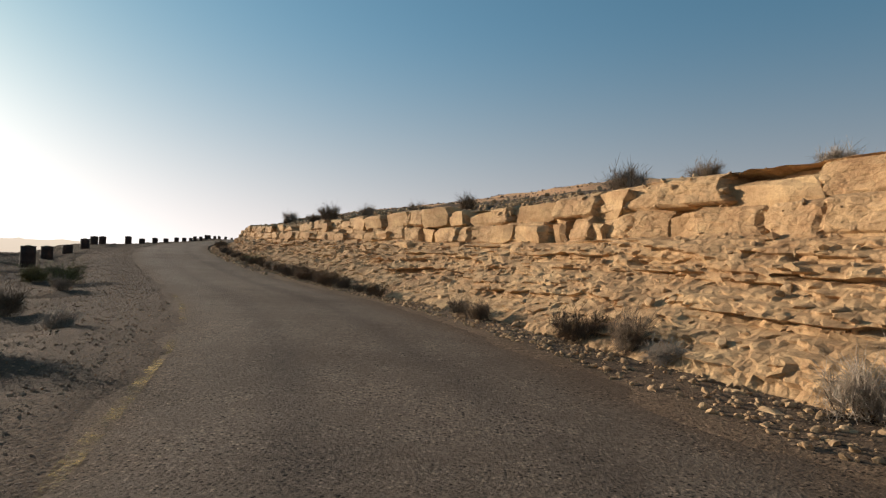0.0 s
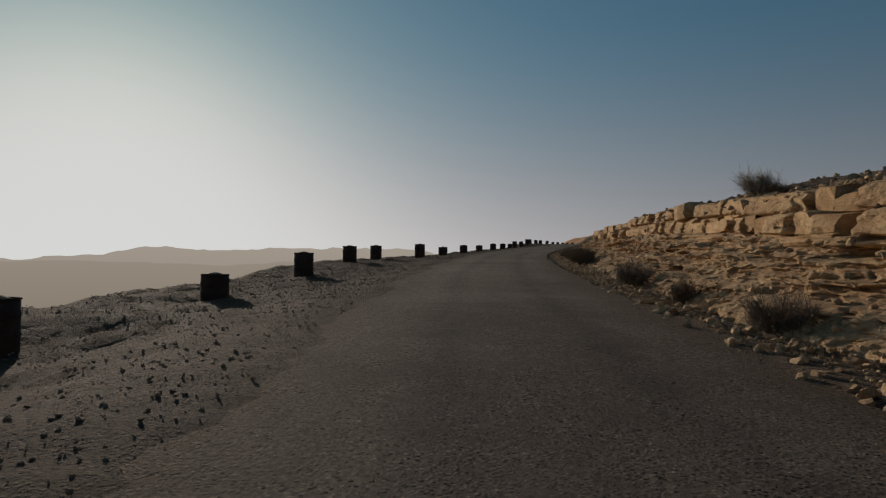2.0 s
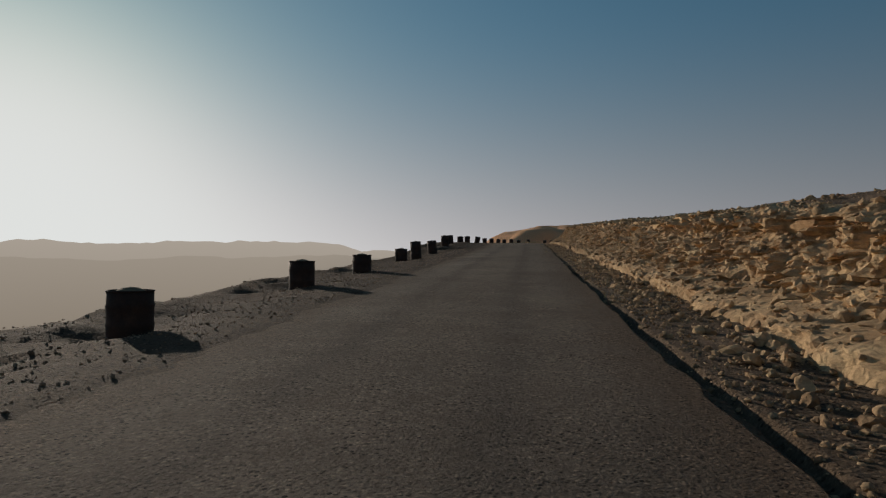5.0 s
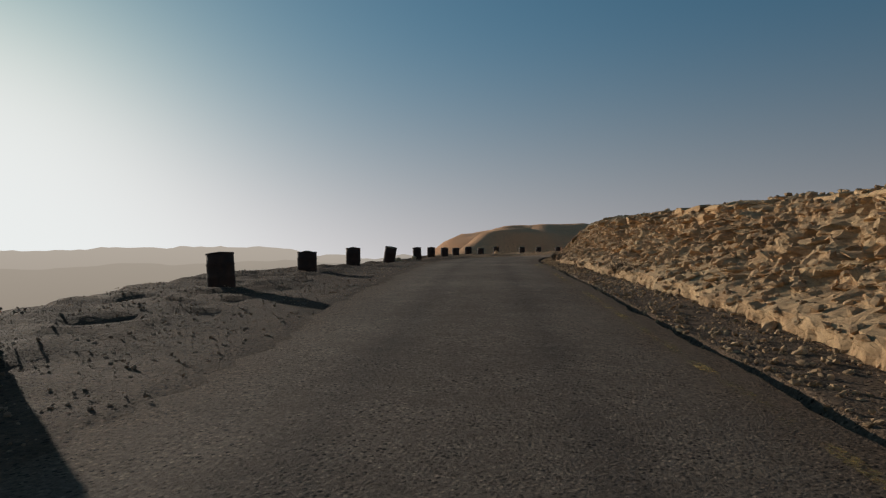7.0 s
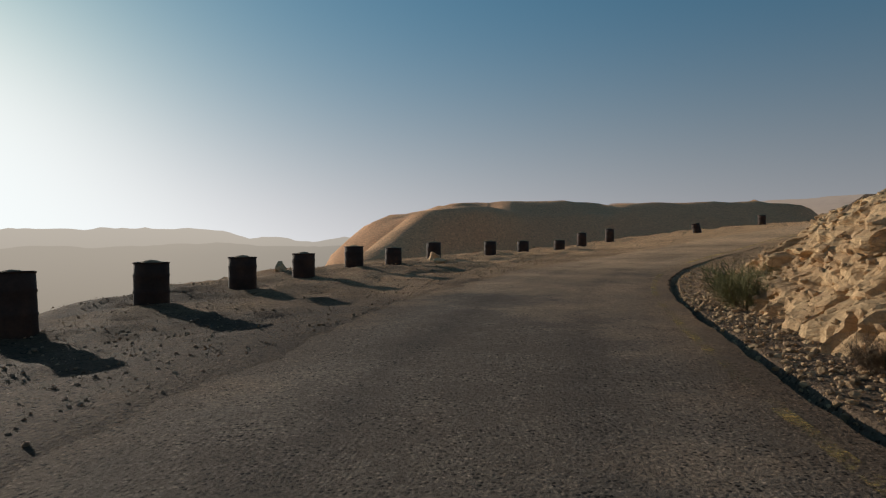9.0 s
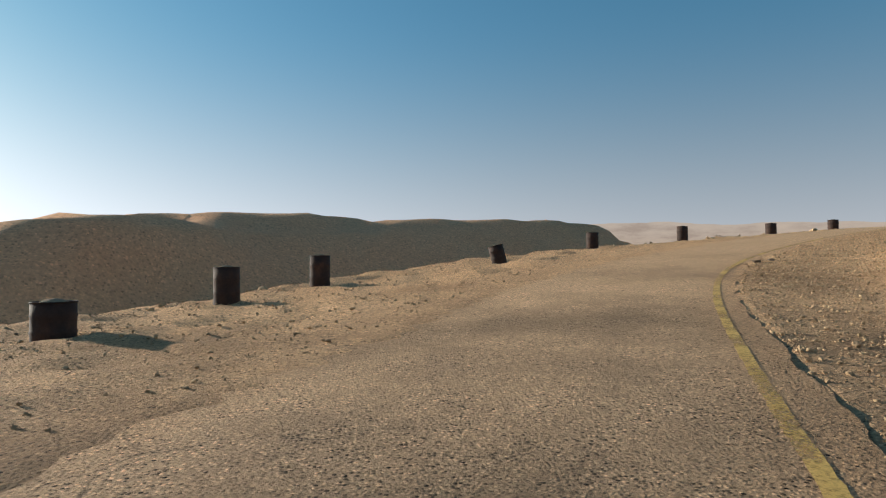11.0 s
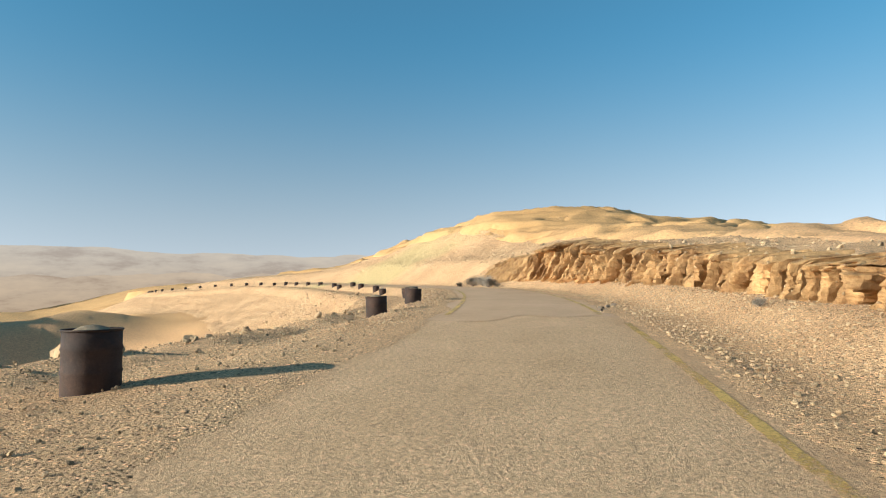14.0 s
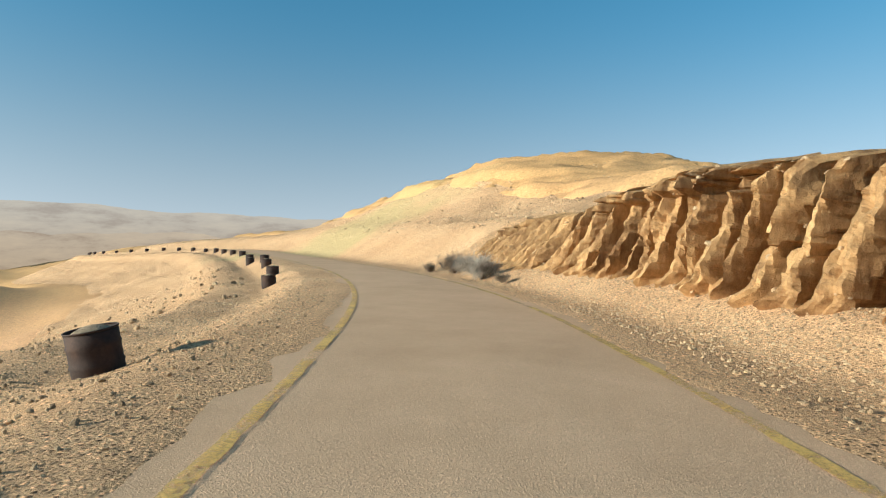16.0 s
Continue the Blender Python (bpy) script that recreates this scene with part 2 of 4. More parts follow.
BROWN, TAN = ((0.055, 0.037, 0.024), (0.112, 0.076, 0.05)), ((0.55, 0.325, 0.163), (0.69, 0.435, 0.232))
# second patch paints warmth onto the shaded mesas; the first is yellow-green soil
M_GROUND = earth("desert_soil", ((0.57, 0.32, 0.168), (0.69, 0.415, 0.225)), ((0.53, 0.298, 0.118), (0.67, 0.40, 0.172)), stone=0.14, contrast=0.45, patch=0.035, bump=0.03, north=(8.0, 50.0), axis=0, stain_and_lift=((52.0, 254.0, 26.0, (0.50, 0.43, 0.19)), (-48.0, 228.0, 60.0, (0.70, 0.37, 0.20))))
# early tones carry the light: dark for the backlit left, pale for the sunlit right
M_GRAVEL_BACKLIT = earth("backlit_roadside_gravel", BROWN, TAN, stone=0.036, contrast=0.9, bump=0.045, stain_and_lift=((52.0, 254.0, 26.0, (0.50, 0.43, 0.19)),))
M_TALUS_SUNLIT = earth("sunlit_limestone_gravel", ((0.105, 0.073, 0.047), (0.20, 0.14, 0.093)), TAN, stone=0.036, contrast=0.9, bump=0.045, stain_and_lift=((52.0, 254.0, 26.0, (0.50, 0.43, 0.19)),))
M_ROAD = earth("worn_asphalt", ((0.088, 0.068, 0.051), (0.172, 0.138, 0.106)), ((0.56, 0.355, 0.19), (0.69, 0.445, 0.252)), stone=0.028, contrast=0.95, bump=0.028, lane=True, patch=0.3, sand=0.02, cracks=0.6, dense=0.12, calm=(184.0, 196.0))
M_ROAD_B = earth("resurfaced_asphalt", ((0.55, 0.345, 0.195), (0.66, 0.425, 0.25)), ((0.55, 0.345, 0.195), (0.67, 0.43, 0.255)), stone=0.014, contrast=0.35, bump=0.004, patch=0.5, sand=0.2, dense=0.45)


def paint(name, yellow, wear):
    """Road paint rubbed through to the asphalt in flakes."""
    m, n, l, b = nodes_of(name)
    co = n.new("ShaderNodeNewGeometry").outputs["Position"]
    big, flake = tex_noise(n, l, co, 1.1, 4.0, 0.6), tex_noise(n, l, co, 26.0, 5.0, 0.7)
    k = math_node(n, l, "ADD", math_node(n, l, "MULTIPLY", big, 0.55), math_node(n, l, "MULTIPLY", flake, 0.45))
    l.new(ramp(n, l, k, [(wear - 0.06, (0.0, 0.0, 0.0)), (wear + 0.08, (0.9, 0.9, 0.9))]), b.inputs["Alpha"])
    c = mixed(n, l, 0.6, yellow, ramp(n, l, tex_noise(n, l, co, 70.0, 3.0), [(0.3, (0.7, 0.7, 0.7)), (0.7, (1.2, 1.2, 1.2))]), "MULTIPLY")
    l.new(c, b.inputs["Base Color"])
    b.inputs["Roughness"].default_value = 0.9
    bumped(n, l, b, flake, 0.5, 0.006)
    return m


M_LINE_OLD = paint("worn_yellow_paint", (0.44, 0.29, 0.07), 0.55)
M_LINE_SAND = paint("sanded_yellow_paint", (0.60, 0.43, 0.13), 0.60)
M_LINE = paint("yellow_paint", (0.72, 0.45, 0.115), 0.475)
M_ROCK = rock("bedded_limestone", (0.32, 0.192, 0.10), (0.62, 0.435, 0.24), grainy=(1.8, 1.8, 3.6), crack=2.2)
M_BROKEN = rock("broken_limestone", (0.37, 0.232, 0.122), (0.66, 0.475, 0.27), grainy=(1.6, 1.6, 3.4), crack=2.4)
# strong dark upright streaks, painted in place of shade in the gullies
M_CLIFF = rock("fluted_sandstone", (0.15, 0.072, 0.03), (0.67, 0.41, 0.18), patch=0.6, grainy=(3.2, 3.2, 0.6), crack=0.0)
M_STONE = rock("loose_limestone", (0.37, 0.25, 0.145), (0.58, 0.42, 0.25), patch=1.5, island=0.9, crack=0.3)
M_STONE_B = rock("brown_rubble", (0.19, 0.132, 0.09), (0.38, 0.27, 0.185), patch=1.5, island=0.9, crack=0.3)
M_FILL = rock("drum_fill", (0.22, 0.16, 0.10), (0.38, 0.29, 0.19), patch=2.0)

# ---- the line of the road ----
ROAD = [
    (4.23, -11.47, 0.15),
    (1.01, 0.28, 0.15),
    (-2.62, 11.89, 0.42),
    (-8.09, 22.66, 0.82),
    (-13.76, 33.10, 1.52),
    (-18.84, 43.93, 2.14),
    (-23.16, 55.16, 2.64),
    (-27.15, 66.56, 3.15),
    (-30.09, 78.32, 3.70),
    (-32.70, 90.04, 4.24),
    (-35.21, 101.70, 4.75),
    (-37.74, 113.39, 5.29),
    (-40.39, 125.20, 5.89),
    (-42.81, 136.99, 6.24),
    (-43.89, 148.87, 6.47),
    (-42.77, 161.08, 6.68),
    (-38.15, 172.43, 7.17),
    (-31.88, 182.77, 8.03),
    (-22.42, 190.64, 9.10),
    (-11.78, 196.26, 9.92),
    (-1.04, 201.71, 10.41),
    (8.68, 207.91, 10.74),
    (18.20, 215.50, 10.95),
    (26.50, 224.50, 11.10),
    (33.50, 234.50, 11.30),
    (41.00, 246.00, 11.50),
    (50.00, 261.00, 11.80),
    (58.00, 276.00, 12.10),
    (63.00, 292.00, 12.10),
    (66.00, 310.00, 11.60),
    (70.00, 330.00, 11.20),
    (78.00, 350.00, 10.80),
    (88.00, 370.00, 10.10),
    (98.00, 391.00, 9.30),
    (109.00, 413.00, 8.40),
    (118.00, 434.00, 7.80),
]
HALF = 2.35


def spline(rows, step=1.0):
    """Points at even steps along a smooth curve through the rows."""
    p = np.array(rows, float)
    p = np.vstack([2 * p[0] - p[1], p, 2 * p[-1] - p[-2]])
    out = []
    for i in range(1, len(p) - 2):
        a, b, c, d = p[i - 1:i + 3]
        for t in np.linspace(0, 1, 24, endpoint=False):
            out.append(0.5 * (2 * b + (c - a) * t + (2 * a - 5 * b + 4 * c - d) * t * t + (3 * b - a - 3 * c + d) * t ** 3))
    out = np.array(out)
    along = np.r_[0, np.cumsum(np.hypot(*np.diff(out[:, :2], axis=0).T))]
    even = np.arange(0, along[-1], step)
    return even, np.stack([np.interp(even, along, out[:, k]) for k in range(3)], 1)


R_S, R_P = spline(ROAD, 0.5)
R_S = R_S - 12.0                      # the first row lies 12 m behind the start
R_T = np.gradient(R_P[:, :2], axis=0)
R_T /= np.hypot(R_T[:, 0], R_T[:, 1])[:, None]


def at(s, v):
    """World x, y and road height at s metres along the road and v metres to the right of its middle."""
    x, y, z, tx, ty = (np.interp(s, R_S, c) for c in (R_P[:, 0], R_P[:, 1], R_P[:, 2], R_T[:, 0], R_T[:, 1]))
    k = np.hypot(tx, ty)
    return x + v * ty / k, y - v * tx / k, z


def along_road(x, y):
    """s, v and road height of world places, by the nearest point of the road."""
    s, v, z = (np.empty(len(x)) for _ in range(3))
    for i in range(0, len(x), 4000):
        dx, dy = x[i:i + 4000, None] - R_P[None, :, 0], y[i:i + 4000, None] - R_P[None, :, 1]
        d = dx * dx + dy * dy
        j = d.argmin(1)
        r = np.arange(len(j))
        s[i:i + 4000], z[i:i + 4000] = R_S[j], R_P[j, 2]
        side = dx[r, j] * R_T[j, 1] - dy[r, j] * R_T[j, 0]
        v[i:i + 4000] = np.sqrt(d[r, j]) * np.sign(side)
    return s, v, z


def smooth(a, b, x):
    t = np.clip((x - a) / (b - a), 0, 1)
    return t * t * (3 - 2 * t)


def wavy(x, y, size, seed=0.0):
    """Cheap smooth noise in -1..1 from turned sines."""
    x, y = x / size, y / size
    a = np.sin(x * 1.9 + 1.3 * np.sin(y * 1.1 + seed) + seed * 3.1) * np.sin(y * 2.3 + 1.1 * np.sin(x * 1.7 - seed) + seed)
    b = np.sin(x * 4.7 - y * 2.9 + 1.7 * np.sin(y * 3.1 + seed * 2)) * np.cos(y * 5.3 + x * 1.3 + seed * 5)
    c = np.sin(x * 10.9 + y * 7.7 + 2 * np.sin(x * 5.1)) * np.cos(y * 12.1 - x * 6.3 + seed)
    return 0.6 * a + 0.28 * b + 0.14 * c


def hashed(*ids):
    """Random numbers in 0..1 from whole numbers."""
    k = np.zeros_like(np.asarray(ids[0], float))
    for n, v in enumerate(ids):
        k = k + np.asarray(v, float) * (127.1 + 184.7 * n)
    return np.abs(np.sin(k) * 43758.5453) % 1.0


def vnoise(x, y, seed=0.0):
    """Value noise in -1..1."""
    i, j = np.floor(x), np.floor(y)
    u, w = x - i, y - j
    u, w = u * u * (3 - 2 * u), w * w * (3 - 2 * w)
    a, b = hashed(i, j, seed), hashed(i + 1, j, seed)
    c, d = hashed(i, j + 1, seed), hashed(i + 1, j + 1, seed)
    return 2 * (a + (b - a) * u + (c - a) * w + (a - b - c + d) * u * w) - 1


def fbm(x, y, seed=0.0, octaves=4):
    return sum(vnoise(x * 2 ** k, y * 2 ** k, seed + k) * 0.5 ** k for k in range(octaves)) / 1.6


# along the road: foot of the right bank, its height and width, the slope behind it, the left brink
BANK_S = [-20, 5, 22, 40, 53, 70, 90, 120, 150, 163, 172, 200, 215, 228, 240, 252, 264, 300]
BANK_V = [4.2, 3.6, 2.9, 3.0, 3.4, 3.8, 3.8, 3.8, 3.2, 3.4, 3.9, 4.5, 4.2, 4.6, 4.4, 4.3, 3.6, 3.2]
BANK_H = [2.6, 2.6, 2.7, 2.0, 2.0, 1.6, 1.6, 1.8, 1.8, 1.8, 0.5, 0.4, 1.0, 1.3, 1.85, 2.9, 2.6, 2.2]
BANK_W = [4.5, 4.8, 5.2, 3.8, 3.6, 3.2, 3.2, 3.6, 3.0, 2.4, 3.0, 3.0, 2.6, 1.6, 1.6, 1.8, 5.0, 6.0]
BANK_K = [0.10, 0.10, 0.12, 0.13, 0.15, 0.19, 0.15, 0.11, 0.09, 0.04, 0.02, 0.02, 0.02, 0.015, 0.02, 0.03, 0.07, 0.1]
EDGE_S = [-20, 25, 37, 50, 62, 76, 100, 112, 120, 132, 140, 155, 165, 178, 187, 200, 213, 226, 240, 250, 262, 300]
EDGE_V = [-7.2, -7.0, -6.6, -6.4, -6.4, -4.8, -5.2, -5.6, -5.4, -6.2, -5.5, -6.2, -7.2, -7.8, -8.7, -8.0, -6.0, -4.8, -4.7, -5.1, -4.8, -4.4]
LOW_S = [-20, 25, 37, 48, 55, 62, 76, 100, 110, 116, 121, 135, 141, 147, 157, 165, 178, 187, 200, 207, 213, 222, 231, 240, 250, 264, 300]
LOW_Z = [-0.3, -0.3, -0.33, -0.2, 0.02, 0.0, -0.14, -0.2, -0.33, -0.2, 0.15, 0.05, 0.0, -0.18, -0.06, 0.2, 0.1, -0.25, 0.0, -0.1, -0.1, -0.12, -0.38, -0.45, -0.42, -0.7, -0.5]


def height(x, y):
    s, v, z = along_road(x, y)
    ib = lambda t: np.interp(s, BANK_S, t)
    foot, rise, wide, back = ib(BANK_V), ib(BANK_H), ib(BANK_W), ib(BANK_K)
    brink, low = np.interp(s, EDGE_S, EDGE_V), np.interp(s, LOW_S, LOW_Z)
    # right: ditch, bank, hillside
    r = v - foot
    sunk = np.interp(s, [-20, 168, 174, 212, 222, 266, 274], [1, 1, 0, 0, 1, 1, 0])          # where a rock face stands before the slope
    trench = np.interp(s, [45, 60, 168, 176, 196, 200], [0, 1, 1, 0, 0, 0])
    apron = np.interp(s, [205, 222, 258, 274], [0, 0.5, 0.6, 0.1])
    right = -0.03 * smooth(HALF, HALF + 0.5, v) - 0.13 * trench * np.exp(-((v - HALF - 0.13 - 0.06 * fbm(s * 0.8, s * 0 + 2, 19.0)) / (0.06 + 0.03 * fbm(s * 0.5, s * 0 + 4, 20.0))) ** 2) + apron * smooth(HALF + 0.3, foot + 0.3, v)
    lo_, hi_ = np.interp(s, [214, 221, 264, 272], [0.25, 1.0, 1.0, 0.25]), np.interp(s, [214, 221, 264, 272], [0.92, 1.65, 1.65, 1.0])
    right += np.where(sunk > 0.5, (rise - apron) * smooth(lo_, hi_, r / wide), (rise - apron) * smooth(0, 1, r / wide) ** 0.8)
    right = right + back * np.clip(r - wide, 0, 45) + 0.35 * back * np.clip(r - wide - 45, 0, 90)
    right += np.interp(s, [25, 40, 60, 90], [0.55, 0.4, 0.4, 0.0]) * smooth(-0.3, 3.2, r - wide)
    right += 0.05 * fbm(x * 1.4, y * 1.4, 1.0) * smooth(HALF + 0.3, HALF + 1.0, v) + 0.10 * wavy(x, y, 2.2, 1.0) * smooth(0.2, 1.5, r) + 0.35 * wavy(x, y, 9.0, 2.0) * smooth(3, 9, r)
    # left: shoulder, brink, valley
    q = brink - 0.7 - v
    shoulder = low * smooth(0, 1, (-HALF - v) / np.maximum(-brink - HALF, 0.5))
    steep = np.interp(s, [190, 215], [0.62, 0.42])
    drop = -steep * np.clip(q, 0, 30) - 0.3 * np.clip(q - 30, 0, 160)
    berm = 1.55 * smooth(52, 30, s) * np.exp(-((q - 3.8) / 2.6) ** 2) * (1 + 0.5 * fbm(x * 0.35, y * 0.35, 23.0))
    left = shoulder + drop * smooth(0, 3, q) * np.where(s < 60, smooth(30, 55, s) * 0.75 + 0.25, 1.0) + berm
    left += (0.10 * fbm(x * 1.3, y * 1.3, 3.0) + 0.05 * fbm(x * 2.9, y * 2.9, 30.0)) * smooth(0.1, 1.0, -HALF - v) + 0.08 * wavy(x, y, 1.8, 3.0) * smooth(0.3, 2.0, -HALF - v) + 0.8 * wavy(x, y, 14.0, 4.0) * smooth(2, 12, q)
    ex, ey, tx, ty = R_P[-1, 0], R_P[-1, 1], R_T[-1, 0], R_T[-1, 1]
    past = (x - ex) * tx + (y - ey) * ty > 0
    hand = np.where(past & (s > R_S[-1] - 1.0), smooth(-70, 70, (x - ex) * ty - (y - ey) * tx), v > 0)
    h = z + left + (right - left) * hand
    # the ground far from the road: mesas across the valley, the plateau beyond
    far = smooth(35, 130, np.abs(v))
    away = np.hypot(x + 15, y - 140)
    plain = np.maximum(-40 - 0.45 * np.clip(away - 120, 0, 700), np.interp(x + 0.35 * (y - 200), [-115, -30], [-330, -11])) + 6 * wavy(x, y, 160.0, 5.0)
    plain = plain + (z + rise + np.interp(s, [150, 175, 232, 262], [5, 0.5, 0.5, 6]) + 2 * wavy(x, y, 80, 6.0) - plain) * hand
    h = h * (1 - far) + plain * far

    def mesa(cx, cy, rx, ry, turn, top, edge):
        c, t = math.cos(turn), math.sin(turn)
        dx, dy = x - cx, y - cy
        a, b = (dx * c + dy * t) / rx, (dy * c - dx * t) / ry
        d = np.sqrt(a * a + b * b) + 0.10 * wavy(x, y, max(22.0, 0.5 * rx), cx) + 0.03 * wavy(x, y, max(6.0, 0.3 * rx), cy)
        k = 1 - smooth(1 - edge, 1.35 + 0.5 * (edge < 0.6), d)
        return k, top + 0.8 * wavy(x, y, 40.0, cx)

    for args in MESAS:
        k, top = mesa(*args)
        k = k * smooth(2.5, 22, np.abs(v))
        h = np.where((k > 0) & (top > h), h + (top - h) * k, h)
    gullies = np.abs(fbm(x * 0.05, y * 0.05, 91.0)) * 1.3 + 0.9 * np.abs(fbm(x * 0.13, y * 0.13, 93.0)) + 0.45 * fbm(x * 0.3, y * 0.3, 92.0)
    h = h - np.where(v > 0, 0.45, 1.0) * smooth(14, 40, np.abs(v)) * (gullies - 0.6)
    # level ledges of harder beds across the valley
    bed = h + 0.5 * wavy(x, y, 30.0, 7.0)
    return h + 0.26 * np.sin(2 * math.pi * bed / 1.9) * smooth(14, 30, -v)


MESAS = [
    (-54, 204, 25, 11, 0.98, 10.7, 0.9),
    (-53, 226, 24, 15, 0.30, 11.7, 0.5),
    (-33, 240, 26, 19, 0.05, 12.8, 0.4),
    (-25, 330, 40, 32, -0.2, 14.5, 0.3),
    (92, 248, 56, 38, 0.6, 23.0, 0.95),
    (30, 296, 30, 22, 0.5, 7.4, 0.95),
]


def sheet(name, X, Y, Z, material):
    """A grid of quads over places of one shape (rows, columns)."""
    r, c = X.shape
    verts = np.stack([X.ravel(), Y.ravel(), Z.ravel()], 1)
    i = np.arange(r * c).reshape(r, c)
    quads = np.stack([i[:-1, :-1], i[:-1, 1:], i[1:, 1:], i[1:, :-1]], -1).reshape(-1, 4)
    me = bpy.data.meshes.new(name)
    me.from_pydata(verts.tolist(), [], quads.tolist())
    me.materials.append(material)
    me.polygons.foreach_set("use_smooth", [True] * len(me.polygons))
    me.update()
    return new(name, me)


# the wide ground, sunk a little under the finer strip along the road
g = np.sinh(np.linspace(-4.6, 4.6, 390)) / math.sinh(4.6) * 2600
GX, GY = np.meshgrid(g - 15, g + 140)
gz = height(GX.ravel(), GY.ravel())
gs, gv, _ = along_road(GX.ravel(), GY.ravel())
gz = gz - 1.2 * (1 - smooth(11, 17, np.abs(gv))) * smooth(R_S[-1] - 1, R_S[-1] - 16, gs)
tagged(sheet("ground", GX, GY, gz.reshape(GX.shape), M_GROUND), "tan stony desert ground falling away into a wide valley", "ground", kind="structure")

# finer sheet over the hillside above the far bend, with ledges and wash lines
hx, hy = np.meshgrid(np.arange(6, 150, 0.62), np.arange(186, 318, 0.62))
fx, fy = hx.ravel(), hy.ravel()
fs, fv, _ = along_road(fx, fy)
fh = height(fx, fy)
layer = fh + 0.9 * fbm(fx * 0.06, fy * 0.06, 51.0)
ledge = 0.42 * np.abs(2 * ((layer / 2.4) % 1.0) - 1) ** 3 + 0.22 * np.abs(2 * ((layer / 0.9) % 1.0) - 1) ** 2 * smooth(-0.1, 0.4, fbm(fx * 0.09, fy * 0.09, 53.0))
wash = -0.9 * np.exp(-(fbm(fx * 0.05 + 0.3 * fbm(fx * 0.2, fy * 0.2, 57.0), fy * 0.05, 55.0) / 0.06) ** 2)
fz = fh + 0.25 + ledge + wash + 0.45 * fbm(fx * 0.22, fy * 0.22, 52.0, 5) + 0.10 * fbm(fx * 0.9, fy * 0.9, 54.0)
hem = np.minimum.reduce([fx - 6, 150 - fx, fy - 186, 318 - fy])
fz = fz - 2.2 * (1 - smooth(11.0, 17.0, fv)) - 2.0 * (1 - smooth(0, 8, hem))
tagged(sheet("hillside", hx, hy, fz.reshape(hx.shape), M_GROUND), "orange-tan desert hillside with thin ledges above the road", "hillside", kind="structure")

# hazy distance over the valley on the sunny side: glowing sheets, haze painted in
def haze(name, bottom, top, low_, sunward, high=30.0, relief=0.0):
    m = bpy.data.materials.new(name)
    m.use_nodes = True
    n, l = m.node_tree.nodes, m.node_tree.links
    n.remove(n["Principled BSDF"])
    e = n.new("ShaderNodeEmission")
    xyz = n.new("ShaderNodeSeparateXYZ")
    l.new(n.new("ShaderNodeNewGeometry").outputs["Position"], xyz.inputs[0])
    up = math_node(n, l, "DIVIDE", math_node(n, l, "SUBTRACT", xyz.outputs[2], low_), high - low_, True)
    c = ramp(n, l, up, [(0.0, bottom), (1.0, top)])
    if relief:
        # gullies and level beds, their dim light and shade painted in as noise
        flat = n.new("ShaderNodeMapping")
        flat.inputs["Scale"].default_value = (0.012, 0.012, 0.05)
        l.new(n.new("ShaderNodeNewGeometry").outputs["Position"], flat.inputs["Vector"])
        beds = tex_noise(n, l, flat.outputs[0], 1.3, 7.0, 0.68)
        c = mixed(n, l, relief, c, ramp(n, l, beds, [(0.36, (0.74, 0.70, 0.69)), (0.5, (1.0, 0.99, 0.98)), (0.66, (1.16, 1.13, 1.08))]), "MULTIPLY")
    # sun glow put into the colour: brighter and warmer towards the sun
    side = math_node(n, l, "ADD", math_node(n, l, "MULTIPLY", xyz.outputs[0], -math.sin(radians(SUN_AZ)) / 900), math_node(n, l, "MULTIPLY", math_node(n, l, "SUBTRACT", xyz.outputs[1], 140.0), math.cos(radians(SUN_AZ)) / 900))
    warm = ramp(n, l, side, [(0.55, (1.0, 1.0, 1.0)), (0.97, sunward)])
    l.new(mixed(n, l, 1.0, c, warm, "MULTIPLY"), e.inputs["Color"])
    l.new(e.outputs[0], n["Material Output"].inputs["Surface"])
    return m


def ridge(name, radius, crest, rough_, seed, a0, a1, material, label, taper=0.0):
    """A far range of hills along an arc of headings, in degrees to the left of +y."""
    a = np.radians(np.linspace(a0, a1, 360))
    d = np.degrees(a)
    up = crest + rough_ * (0.7 * fbm(d * 0.09, d * 0 + seed, seed, 3) + 0.25 * fbm(d * 0.5, d * 0 + seed, seed + 2, 3))
    if taper:
        up = up - crest * (1 - smooth(0, taper, a1 - d))
    rows_ = [(-330, 0.99), (-60, 1.0), (0, 1.0)]
    X = np.array([-15 - radius * k * np.sin(a) for _, k in rows_] + [-15 - radius * 1.02 * np.sin(a)])
    Y = np.array([140 + radius * k * np.cos(a) for _, k in rows_] + [140 + radius * 1.02 * np.cos(a)])
    Z = np.array([np.full_like(a, z) if z else up * 0 - 8 for z, _ in rows_] + [up])
    tagged(sheet(name, X, Y, Z, material), label, "backdrop", kind="structure")


ridge("backdrop_hills", 940, 17, 22, 5.0, 8, 200, haze("far_haze_glow", (0.13, 0.108, 0.09), (0.27, 0.25, 0.235), -200, (2.3, 2.1, 1.85)), "glowing sheet of far hills across the valley, haze painted in")
ridge("backdrop_valley", 900, 4, 12, 9.0, 8, 200, haze("valley_haze_glow", (0.12, 0.1, 0.082), (0.235, 0.215, 0.198), -200, (2.3, 2.1, 1.85)), "glowing sheet of nearer hills and valley floor, haze painted in")

